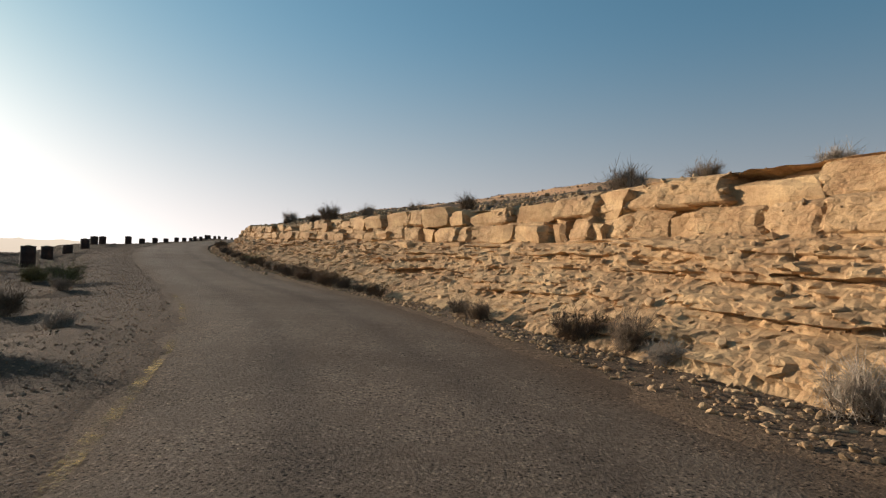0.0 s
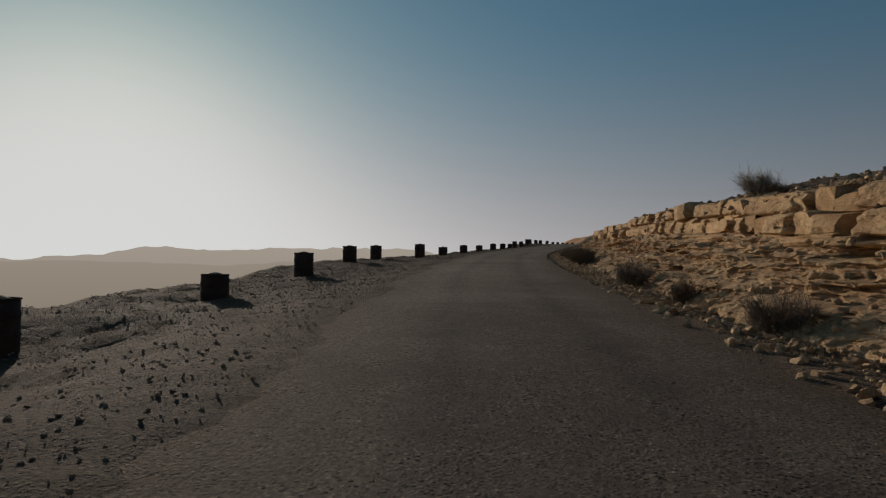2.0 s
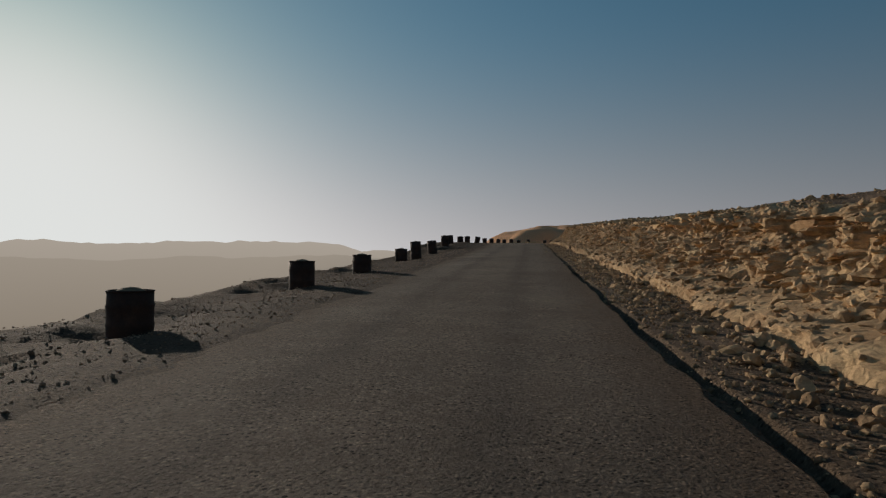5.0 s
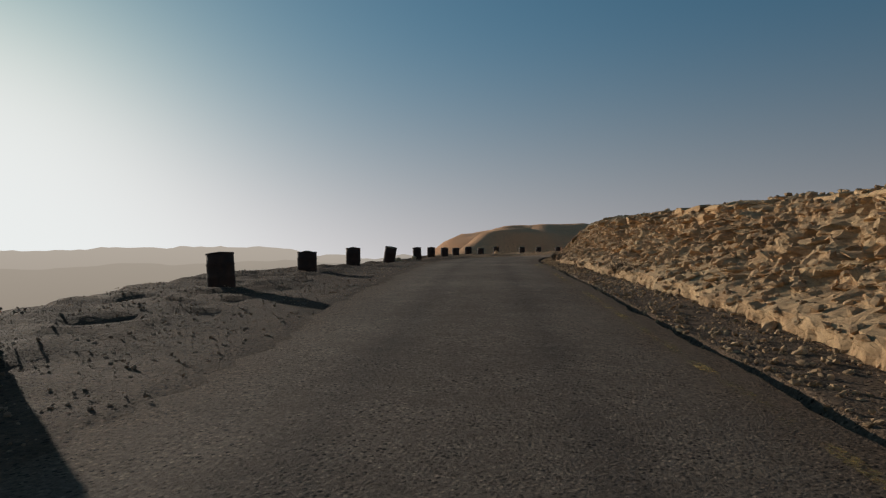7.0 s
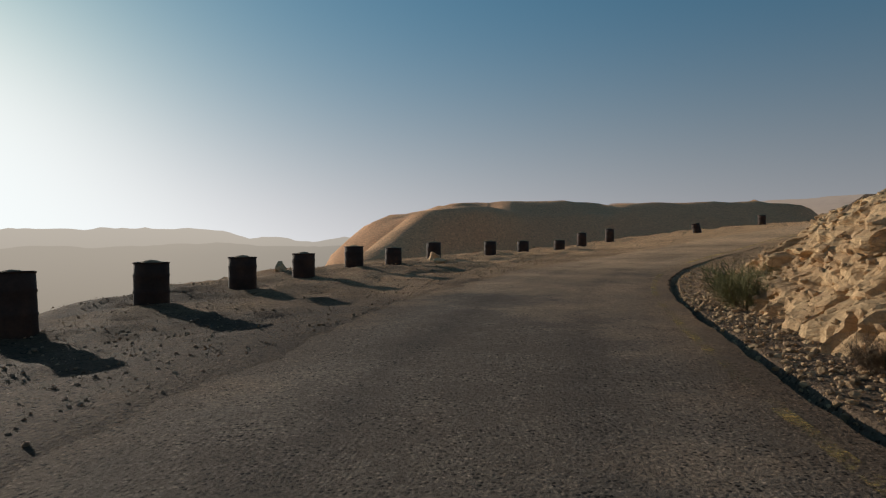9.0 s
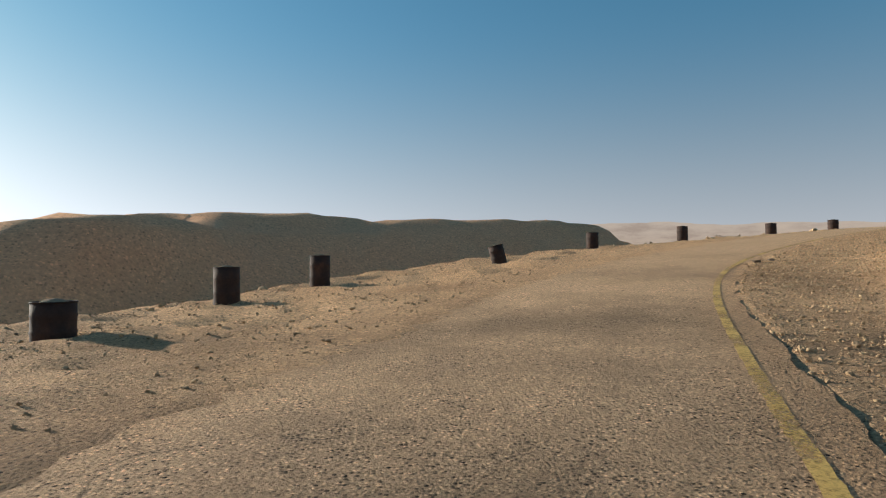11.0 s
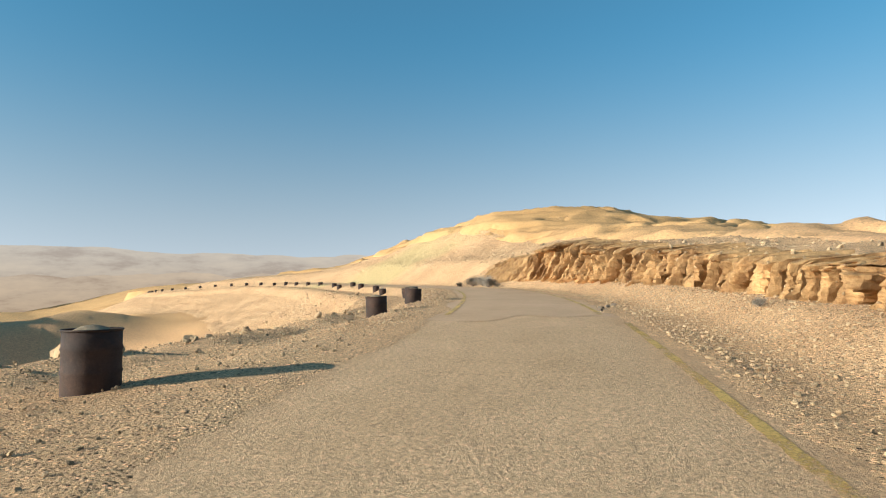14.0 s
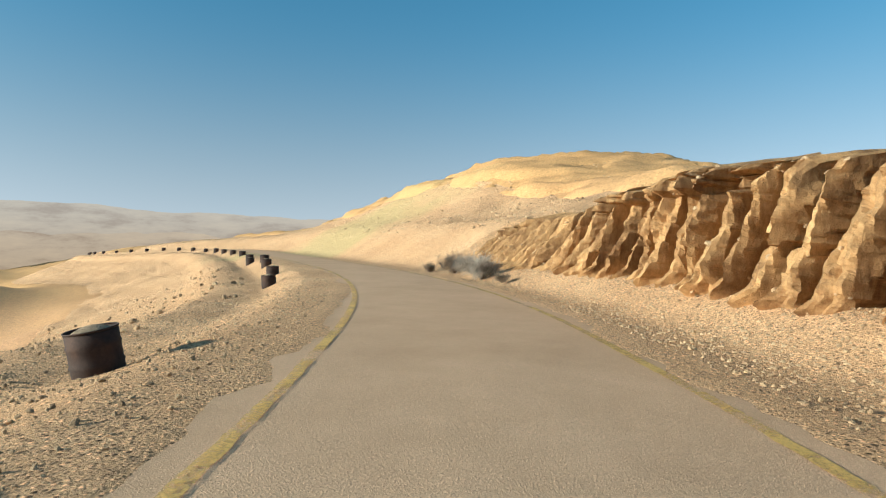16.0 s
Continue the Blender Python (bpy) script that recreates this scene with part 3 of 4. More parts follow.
# plateau and spurs glow too, with haze and gully shade in their colour
ridge("backdrop_plateau", 930, 61, 9, 21.0, -70, 3, haze("plateau_haze_glow", (0.30, 0.195, 0.125), (0.36, 0.275, 0.22), -30, (1.0, 1.0, 1.0), 62.0, 0.8), "glowing sheet of a pink-tan plateau far across the valley, haze painted in", 5.0)
ridge("backdrop_spurs", 760, 26, 14, 33.0, -70, -8, haze("spur_haze_glow", (0.30, 0.19, 0.115), (0.35, 0.245, 0.175), -30, (1.0, 1.0, 1.0), 34.0, 1.0), "glowing sheet of tan spurs below the far plateau, haze painted in", 5.0)

# strip along the road
def lay(x, y):
    """The ground with sand and grit drifted over the edges of the road."""
    s, v, z = along_road(x, y)
    h, av = height(x, y), np.abs(v)
    w = np.where(v < 0, 1.0, np.interp(s, [-10, 36, 48, 176, 190], [1, 1, 0, 0, 1]))
    flush = z + 0.05 - 0.03 * (np.minimum(av, 2.7) / HALF) ** 2 + 0.012 * fbm(x * 0.7, y * 0.7, 6.0)
    edge = np.where(v < 0, np.interp(s, [172, 186, 224, 229], [2.25, 1.75, 1.8, 1.88]), np.interp(s, [224, 230], [2.28, 1.85])) + 0.30 * fbm(x * 0.6, y * 0.6, 15.0) + 0.10 * fbm(x * 3.0, y * 3.0, 16.0)
    over = flush - 0.05 + np.interp(s, [160, 178], [0.074, 0.064]) * smooth(edge - 0.6, edge + 0.3, av)
    laid = np.where(av < 2.6, over, h + (over - h) * smooth(4.6, 2.6, av))
    bare = np.where(av < 2.45, h - 0.02, h)
    return bare + (laid - bare) * w


vs = np.r_[np.arange(-17, -3.2, 0.28), np.linspace(-3.1, -1.5, 17), np.linspace(-1.3, 1.3, 9), np.linspace(1.5, 2.3, 9), np.linspace(2.36, 2.9, 13), np.arange(3.05, 17, 0.28)]
ssteps = np.r_[np.arange(-11.5, 285, 0.3), np.arange(285, R_S[-1] - 1, 0.9)]
SV, SS = np.meshgrid(vs, ssteps)
sx, sy, _ = at(SS.ravel(), SV.ravel())
sz = lay(sx, sy)
mid_v = int(np.argmin(np.abs(vs)))
gx, gy, gz_ = (c.reshape(SV.shape) for c in (sx, sy, sz))
tagged(sheet("verge_valley", gx[:, :mid_v + 1], gy[:, :mid_v + 1], gz_[:, :mid_v + 1], M_GRAVEL_BACKLIT), "gravel verge along the brink above the valley, darkened early on as backlit", "verge", kind="structure")
tagged(sheet("verge_hill", gx[:, mid_v:], gy[:, mid_v:], gz_[:, mid_v:], M_TALUS_SUNLIT), "limestone gravel between the road and the rock, made paler early on as sunlit", "verge", kind="structure")

# carriageway, its edges broken and standing a hand over the verge
def carriageway(name, s0, s1, lift, material, label, ragged, left_in=0.0):
    rv = np.r_[-HALF - 0.04, -HALF, np.linspace(-HALF, HALF, 19), HALF, HALF + 0.04]
    rs = np.arange(s0, s1, 0.14)
    RV, RS = np.meshgrid(rv, rs)
    RS = RS + ragged * np.exp(-(RS - s0) / 0.5) * vnoise(RV * 1.3, RV * 0 + 3, 8.0)
    side = np.sign(RV)
    jag = 0.10 * fbm(RS * 0.55, side * 7, 4.0) + 0.05 * fbm(RS * 2.6, side * 9, 5.0)
    jag = jag - np.where(side > 0, 0.32 * np.exp(-((RS - 193.2) / 0.6) ** 2) + 0.35 * np.exp(-((RS - 226.5) / 1.2) ** 2), 0)
    RV_ = RV + np.where(side < 0, left_in, 0) * np.abs(RV) / HALF
    x, y, z = at(RS.ravel(), (RV_ + side * jag * (np.abs(RV) / HALF) ** 3).ravel())
    rvf = RV.ravel()
    z = z + 0.05 + lift - 0.03 * (rvf / HALF) ** 2 + 0.012 * fbm(x * 0.7, y * 0.7, 6.0)
    z = np.where(np.abs(rvf) > HALF + 0.01, z - 0.45, z)
    ob = sheet(name, x.reshape(RV.shape), y.reshape(RV.shape), z.reshape(RV.shape), material)
    ob.data.attributes.new("across", "FLOAT", "POINT").data.foreach_set("value", rvf.astype(np.float32))
    return tagged(ob, label, "road", kind="structure")


carriageway("road", -11.5, 232, 0.0, M_ROAD, "narrow worn asphalt road with embedded gravel and broken edges", 0.0)
carriageway("road_resurfaced", 227.0, R_S[-1] - 2, 0.007, M_ROAD_B, "smooth grey-beige resurfaced asphalt with a ragged front edge", 0.9, 0.22)


def road_line(name, v, s0, s1, material, lift):
    """A worn painted edge line, flaked away in places."""
    verts, quads = [], []
    for s in np.arange(s0, s1, 0.11):
        k = len(verts)
        for ds_, dv in ((0, -0.06), (0, 0.06), (0.115, 0.06), (0.115, -0.06)):
            q = v + dv * (0.85 + 0.3 * hashed(round((s + ds_) * 9), dv * 10))
            x, y, z = (float(c) for c in at(s + ds_, q))
            z += 0.05 + lift - 0.03 * (q / HALF) ** 2 + 0.012 * float(fbm(np.array([x * 0.7]), np.array([y * 0.7]), 6.0)[0]) + 0.006
            verts.append((x, y, z))
        quads.append((k, k + 1, k + 2, k + 3))
    me = bpy.data.meshes.new(name)
    me.from_pydata(verts, [], quads)
    me.materials.append(material)
    tagged(new(name, me), "faded yellow painted edge line on the road", "road marking", kind="structure")


road_line("road_line_left", -2.08, -8, 17, M_LINE_OLD, 0.0)
road_line("road_line_right", 2.05, 112, 170, M_LINE_OLD, 0.0)
road_line("road_line_bend", 1.98, 174, 226, M_LINE, 0.0)
road_line("road_line_verge", -2.1, 188, 226, M_LINE_SAND, 0.0)
road_line("road_line_near", -1.74, 228, 320, M_LINE, 0.007)
road_line("road_line_far", 1.70, 228, 320, M_LINE, 0.007)


# ---- rock faces on the right ----
def face(name, s0, s1, ds_, rows_, shape, material, label, category="rock face"):
    """A rock face as a fine sheet; shape gives offset and height from metres along and share of the height."""
    S, Q = np.meshgrid(np.arange(s0, s1, ds_), np.linspace(0, 1, rows_))
    s, q = S.ravel(), Q.ravel()
    v, h, *slip = shape(s, q)
    x, y, z = at(s + (slip[0] if slip else 0), v)
    ob = sheet(name, x.reshape(S.shape), y.reshape(S.shape), (z + h).reshape(S.shape), material)
    ob.data.polygons.foreach_set("use_smooth", [False] * len(ob.data.polygons))
    return tagged(ob, label, category, kind="structure")


def blocks(s, q, lengths, depth, seed):
    """Courses of broken blocks of uneven length: how far each stands out, and open joints between them."""
    n = len(lengths)
    q = q + 0.06 * fbm(s * 0.25, q * 0.5, seed + 7) + 0.015 * vnoise(s * 1.7, q * 2, seed + 8)
    k = np.clip(np.floor(q * n), 0, n - 1)
    length = np.array(lengths)[k.astype(int)]
    t = s / length + hashed(k, seed) * 9 + 0.75 * vnoise(s * 0.8 / length, k * 3.7, seed) + 0.12 * vnoise(s * 2, q * 9, seed + 1)
    cell = np.floor(t)
    out = depth * (hashed(cell, k, seed) - 0.4) + 0.5 * depth * (t - cell - 0.5) * (hashed(cell, k, seed + 4) - 0.5) * 2
    out = out - depth * 1.3 * (hashed(cell, k, seed + 9) > 0.86)
    joint = np.minimum(t - cell, 1 - t + cell) * length
    bed = np.minimum(q * n - k, 1 - q * n + k)
    worn = 0.5 + 0.5 * hashed(cell, k, seed + 5)
    return out - 0.20 * worn * np.exp(-(joint / 0.05) ** 2) - 0.14 * worn * np.exp(-(bed / 0.08) ** 2)


def bank_of(s):
    return (np.interp(s, BANK_S, t) for t in (BANK_V, BANK_H, BANK_W))


def strata(s, q):
    """The cutting: crumbling foot, thin hollowed beds, two courses of big blocks, a rubble lip."""
    foot, high, wide = bank_of(s)
    high = high * (1 + 0.06 * fbm(s * 0.12, s * 0 + 2, 2.0))
    h = np.minimum(q / 0.93, 1.0) * high
    lip = 0.03 * fbm(s * 0.3, s * 0 + 1, 17.0)
    back = np.interp(q + lip, [0, 0.06, 0.30, 0.52, 0.56, 0.74, 0.92, 0.94, 1.0], [0, 0.10, 0.32, 0.44, 0.50, 0.53, 0.57, 0.68, 1.08]) * wide
    thin = np.floor(q * 36 + 1.6 * vnoise(s * 0.6, q * 7, 16.0))
    crumble = 0.06 * vnoise(s * 1.3, thin * 4.7, 18.0) + 0.05 * vnoise(s * 4.1, thin * 2.9, 19.0) + 0.14 * fbm(s * 1.1, q * 4 + 9, 11.0) + 0.13 * fbm(s * 3.3, q * 14, 12.0) + 0.10 * (hashed(np.floor(s * 3.1 + 2 * vnoise(s, q * 9, 1.0)), np.floor(q * 21 + vnoise(s * 2, q * 3, 2.0))) - 0.5)
    layer = np.floor(q * 30 + 0.8 * vnoise(s * 0.4, q * 5, 6.0))
    beds = 0.09 * vnoise(s * 0.45, layer * 5.3, 7.0) + 0.08 * vnoise(s * 1.9, layer * 3.1, 8.0)
    course = np.floor(q * 17 + 1.1 * vnoise(s * 0.3, q * 4, 26.0) + 0.25 * vnoise(s * 2.3, q * 9, 27.0))
    steps = 0.20 * vnoise(s * 0.33, course * 5.3, 28.0) + 0.09 * (hashed(np.floor(s * 1.3 + 3.7 * course + vnoise(s * 0.9, course, 29.0)), course) - 0.5)
    hollow = 0.55 * smooth(0.35, 0.8, fbm(s * 0.5, q * 7, 21.0))
    big = blocks(s, (q - 0.56) / 0.37, [1.0, 1.5], 0.40, 31.0) + 0.06 * fbm(s * 2.0, q * 11, 32.0) + 0.03 * fbm(s * 7, q * 40, 33.0)
    low_, top_ = smooth(0.36, 0.30, q), smooth(0.555, 0.565, q) * smooth(0.94, 0.93, q)
    gnaw = 0.13 * smooth(0.56, 0.5, q) * (hashed(np.floor(s * 6.3 + 2 * vnoise(s * 3, q * 30, 4.0)), np.floor(q * 25 + 1.2 * vnoise(s * 4, q * 9, 5.0))) - 0.5) * smooth(0.93, 0.9, q)
    out = 0.7 * gnaw + 0.05 * fbm(s * 6, q * 34, 43.0) * smooth(0.57, 0.52, q) + (0.45 * crumble * (0.5 + 0.75 * low_) + steps * smooth(0.0, 0.08, q)) * smooth(0.58, 0.52, q) + (beds - hollow) * (1 - low_) * (1 - top_) * smooth(0.95, 0.93, q) + (big * 0.9 - 0.05) * top_
    rough = 0.22 * fbm(s * 2.2, q * 30, 41.0) * smooth(0.93, 0.97, q)
    return foot + back - out, h * np.where(q > 0.93, 1, 1) - 0.12 * (1 - smooth(0, 0.05, q)) + rough


def rubble(s, q):
    """A lower bank of broken stone, ledges near its top."""
    foot, high, wide = bank_of(s)
    h = np.minimum(q / 0.9, 1.0) * high * (1 + 0.10 * fbm(s * 0.15, s * 0 + 5, 3.0))
    back = np.interp(q, [0, 0.10, 0.22, 0.62, 0.80, 0.9, 1.0], [0, 0.04, 0.22, 0.52, 0.60, 0.72, 1.15]) * wide
    cell = hashed(np.floor(s * 3.7 + 1.5 * vnoise(s * 1.3, q * 8, 1.0)), np.floor(q * 15 + 1.5 * vnoise(s * 1.7, q * 6, 2.0))) - 0.5
    ledge = blocks(s, (q - 0.62) / 0.28, [0.9, 1.6, 1.1], 0.3, 51.0)
    out = 0.14 * (hashed(np.floor(s * 7.7), np.floor(q * 31 + vnoise(s * 3, q * 9, 6.0))) - 0.5) * smooth(0.1, 0.2, q) + 0.07 * fbm(s * 6, q * 30, 15.0) + 0.30 * cell * smooth(0.08, 0.2, q) + 0.25 * fbm(s * 0.7, q * 4, 13.0) + ledge * smooth(0.62, 0.65, q) * smooth(0.92, 0.88, q) * smooth(-0.2, 0.3, vnoise(s * 0.11, s * 0, 9.0))
    return foot + back - out, h - 0.15 * (1 - smooth(0, 0.05, q)) + 0.10 * fbm(s * 2.0, q * 16, 14.0) * smooth(0.1, 0.3, q)


def outcrop(s, q):
    """The nose of rock on the inside of the bend, split into boulders."""
    foot, high, wide = bank_of(s)
    high = high * (1.05 + 0.2 * fbm(s * 0.4, s * 0 + 8, 3.0))
    h = np.minimum(q / 0.88, 1.02) * high
    back = np.interp(q, [0, 0.15, 0.6, 0.88, 1.0], [0, 0.12, 0.5, 0.8, 1.4]) * wide
    out = blocks(s, q + 0.06 * vnoise(s * 1.1, q * 3, 3.0), [0.5, 0.9, 0.7, 1.2, 0.8], 0.5, 61.0) * 0.55 + 0.25 * fbm(s * 1.2, q * 5, 62.0) + 0.10 * fbm(s * 4, q * 14, 63.0) + 0.08 * (hashed(np.floor(s * 6.1 + vnoise(s, q * 9, 2.0)), np.floor(q * 17 + vnoise(s * 3, q * 5, 3.0))) - 0.5)
    return foot + back - out, h - 0.15 * (1 - smooth(0, 0.06, q)) + 0.1 * fbm(s * 2.4, q * 9, 64.0) * smooth(0.85, 1, q)


def fluted(s, q):
    """A soft sandstone face cut into upright ribs and gullies under a broken cap."""
    foot, high, wide = bank_of(s)
    apron = np.interp(s, [205, 222, 258, 274], [0, 0.5, 0.6, 0.1])
    high = np.maximum(high * (1 + 0.08 * fbm(s * 0.3, s * 0 + 4, 5.0)) - apron, 0.3)
    h = apron - 0.35 + q / 0.9 * (high + 0.35)
    back = np.interp(q, [0, 0.2, 0.82, 0.9, 1.0], [0.1, 0.26, 0.40, 0.55, 1.5]) * wide
    t = s / 0.8 + 0.9 * vnoise(s * 0.37, s * 0, 79.0) + 0.5 * (q - 0.5) + 0.16 * vnoise(s * 1.8, q * 3.0, 84.0)
    cell = np.floor(t)
    u, wide_, deep = t - cell, 0.20 + 0.30 * hashed(cell, s * 0, 72.0), (0.7 + 1.7 * hashed(cell, s * 0, 73.0)) * (1 - 0.75 * smooth(250, 268, s))
    low_, top_ = 0.28 * hashed(cell, s * 0, 87.0), 0.72 + 0.28 * hashed(cell, s * 0, 88.0)
    slot = smooth(1 - wide_ - 0.07, 1 - wide_ + 0.05, u) * smooth(1.0, 0.95, u) * smooth(low_ - 0.04, low_ + 0.10, q) * smooth(top_ + 0.05, top_ - 0.05, q)
    t2 = s / 0.43 + 0.6 * vnoise(s * 1.1, q * 0.9, 80.0) + 0.6 * q
    small = np.abs(2 * (t2 - np.floor(t2)) - 1) * (0.3 + hashed(np.floor(t2), s * 0, 81.0))
    tooth = 0.45 * np.sin(math.pi * np.clip(u / (1 - wide_), 0, 1)) - deep * slot
    gully = (tooth + 0.22 * (small - 0.4)) * smooth(0.0, 0.12, q) * smooth(1.0, 0.94, q)
    cap = (0.22 + blocks(s, (q - 0.74) / 0.2, [0.9, 1.3], 0.4, 74.0)) * smooth(0.72, 0.75, q) * smooth(0.97, 0.93, q) * smooth(-0.3, 0.2, vnoise(s * 0.25, s * 0, 75.0))
    out = gully + cap + 0.14 * fbm(s * 2.2, q * 3.5, 76.0) + 0.3 * fbm(s * 0.3, q, 77.0) + 0.12 * fbm(s * 6, q * 9, 83.0) + 0.06 * fbm(s * 15, q * 22, 89.0)
    # an overhanging shelf near the start of the cliff
    shelf = np.exp(-((s - 217.5) / 2.2) ** 2)
    out = out + shelf * (0.7 * smooth(0.55, 0.62, q) * smooth(0.95, 0.88, q) - 0.35 * smooth(0.55, 0.45, q))
    # towards the hill the face lies back and its ribs run out
    back = back + 2.6 * q * smooth(250, 270, s)
    # broad ribs split along joints that run oblique to the face
    t3 = s / 2.1 + 0.7 * vnoise(s * 0.21, q * 0.6, 97.0)
    out = (out + 0.09 * fbm(s * 1.1, q * 4, 99.0) + 0.5 * (t3 - np.floor(t3) - 0.5) * (0.5 + hashed(np.floor(t3), s * 0, 98.0)) * smooth(0.0, 0.15, q) * smooth(1.0, 0.9, q)) * np.clip(high / 1.6, 0.5, 1)
    fade = 1 - smooth(252, 268, s)
    slip = 0.5 * np.clip(out, -1.3, 0.8) * smooth(0.05, 0.2, q) * smooth(1.0, 0.92, q) * fade
    return foot + back - out, h + (0.16 * fbm(s * 2.5, q * 5, 78.0) + 0.25 * np.minimum(tooth, 0)) * smooth(0.7, 0.95, q), -slip


FACES = [
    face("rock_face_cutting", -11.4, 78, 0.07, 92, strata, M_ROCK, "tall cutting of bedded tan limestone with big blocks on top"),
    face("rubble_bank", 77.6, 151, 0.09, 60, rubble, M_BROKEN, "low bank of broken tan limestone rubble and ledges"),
    face("rock_outcrop", 150.6, 172, 0.06, 56, outcrop, M_BROKEN, "boulder-like tan rock outcrop inside the bend"),
    face("sandstone_cliff", 212, 271, 0.07, 76, fluted, M_CLIFF, "fluted orange sandstone cliff with upright gullies"),
]


def part(name, bm, material, parent, label=""):
    me = bpy.data.meshes.new(name)
    bm.to_mesh(me)
    bm.free()
    me.materials.append(material)
    ob = new(name, me)
    ob.parent = parent
    if label:
        tagged(ob, label)
    return ob


def lathe(profile, seg=28):
    """A turned body about z from rows of radius and height."""
    bm = bmesh.new()
    rings = [[bm.verts.new((r * math.cos(2 * math.pi * k / seg), r * math.sin(2 * math.pi * k / seg), z)) for k in range(seg)] for r, z in profile]
    for a, b in zip(rings, rings[1:]):
        for k in range(seg):
            f = bm.faces.new((a[k], a[(k + 1) % seg], b[(k + 1) % seg], b[k]))
            f.smooth = True
    return bm


def rust(name, dark, mid, light):
    m, n, l, b = nodes_of(name)
    co = n.new("ShaderNodeTexCoord").outputs["Object"]
    big = tex_noise(n, l, co, 3.0, 6.0, 0.6)
    fine = tex_noise(n, l, co, 28.0, 5.0, 0.7)
    c = ramp(n, l, big, [(0.3, dark), (0.52, mid), (0.72, light)])
    c = mixed(n, l, 0.6, c, ramp(n, l, fine, [(0.3, (0.6, 0.55, 0.5)), (0.7, (1.25, 1.2, 1.15))]), "MULTIPLY")
    i = n.new("ShaderNodeObjectInfo").outputs["Random"]
    c = mixed(n, l, 0.5, c, ramp(n, l, i, [(0.0, (0.75, 0.72, 0.7)), (1.0, (1.2, 1.12, 1.05))]), "MULTIPLY")
    l.new(c, b.inputs["Base Color"])
    b.inputs["Roughness"].default_value = 0.82
    b.inputs["Metallic"].default_value = 0.15
    bumped(n, l, b, fine, 0.5, 0.01)
    return m


M_RUST = rust("rusted_steel", (0.024, 0.014, 0.011), (0.046, 0.025, 0.017), (0.085, 0.045, 0.027))


def oil_drum(tall):
    """A rusted oil drum, standing cut or sunk to the given height, filled with stones and earth."""
    thing = new("oil_drum")
    r = 0.285
    prof = [(r, -0.25), (r, tall * 0.33 - 0.03), (r + 0.012, tall * 0.33), (r, tall * 0.33 + 0.03),
            (r, tall * 0.70 - 0.03), (r + 0.012, tall * 0.70), (r, tall * 0.70 + 0.03), (r, tall - 0.012), (r - 0.01, tall - 0.012), (r - 0.01, tall - 0.1)]
    part("shell", lathe(prof), M_RUST, thing)
    part("rim", lathe([(r - 0.008, tall - 0.015), (r + 0.008, tall - 0.015), (r + 0.012, tall), (r + 0.006, tall + 0.008), (r - 0.008, tall)]), M_RUST, thing, "rolled rusty rim")
    part("filling", lathe([(r - 0.005, tall - 0.06), (0.2, tall - 0.01), (0.1, tall + 0.035), (0.001, tall + 0.05)]), M_FILL, thing, "earth and stones filling the drum")
    return thing


# road distance, offset from the middle, height, lean of each drum along the left brink
DRUMS = [
    (32.0, -6.33, 0.94, 0),
    (38.9, -6.26, 0.65, 0),
    (44.57, -5.9, 0.58, 0),
    (49.82, -5.58, 0.67, 0),
    (56.6, -6.0, 0.7, 0),
    (62.39, -6.26, 0.75, 0),
    (66.36, -4.7, 0.78, 0),
    (70.91, -4.09, 0.63, 0),
    (77.32, -3.93, 0.63, 0),
    (84.3, -4.1, 0.66, 0),
    (90.4, -4.0, 0.66, 0),
    (95.2, -3.9, 0.66, 0),
    (104.9, -4.7, 0.66, 0),
    (110.05, -4.93, 1.0, -4),
    (115.52, -4.9, 0.74, -7),
    (121.68, -4.94, 0.81, 0),
    (128.9, -5.39, 0.76, -6),
    (134.34, -5.13, 0.66, 0),
    (140.56, -5.1, 0.74, 0),
    (146.31, -4.96, 0.94, 12),
    (157.17, -6.47, 0.84, -5),
    (159.59, -6.36, 0.74, 0),
    (162.0, -6.25, 0.65, 0),
    (164.62, -6.46, 0.61, 0),
    (167.31, -6.71, 0.62, 0),
    (169.78, -7.04, 0.6, 0),
    (172.6, -7.4, 0.66, 0),
    (177.0, -7.7, 0.62, 0),
    (179.2, -7.3, 0.62, 0),
    (181.8, -6.7, 0.62, 0),
    (186.7, -8.1, 0.84, 0),
    (190.0, -8.4, 0.9, 0),
    (196.3, -6.9, 0.7, -13),
    (203.3, -7.7, 0.8, 0),
    (209.8, -7.4, 0.87, 0),
    (214.43, -5.16, 0.72, 0),
    (219.51, -4.18, 0.64, 0),
    (230.5, -3.9, 0.62, -2),
    (235.3, -3.5, 0.65, 2),
    (242.2, -4.0, 0.66, -3),
    (247.3, -4.3, 0.6, -10),
    (266.6, -4.25, 0.56, -4),
    (271.0, -3.9, 0.64, 0),
    (278.0, -3.6, 0.62, 0),
    (283.0, -3.3, 0.62, 0),
    (287.0, -3.9, 0.62, 0),
    (291.0, -3.6, 0.62, 0),
]
# the rest stand in a row along the far stretch of the road
DRUMS += [(s, -3.6 + 0.3 * math.sin(1.7 * s), 0.62, 0) for s in range(300, 432, 7)]
kinds = {}
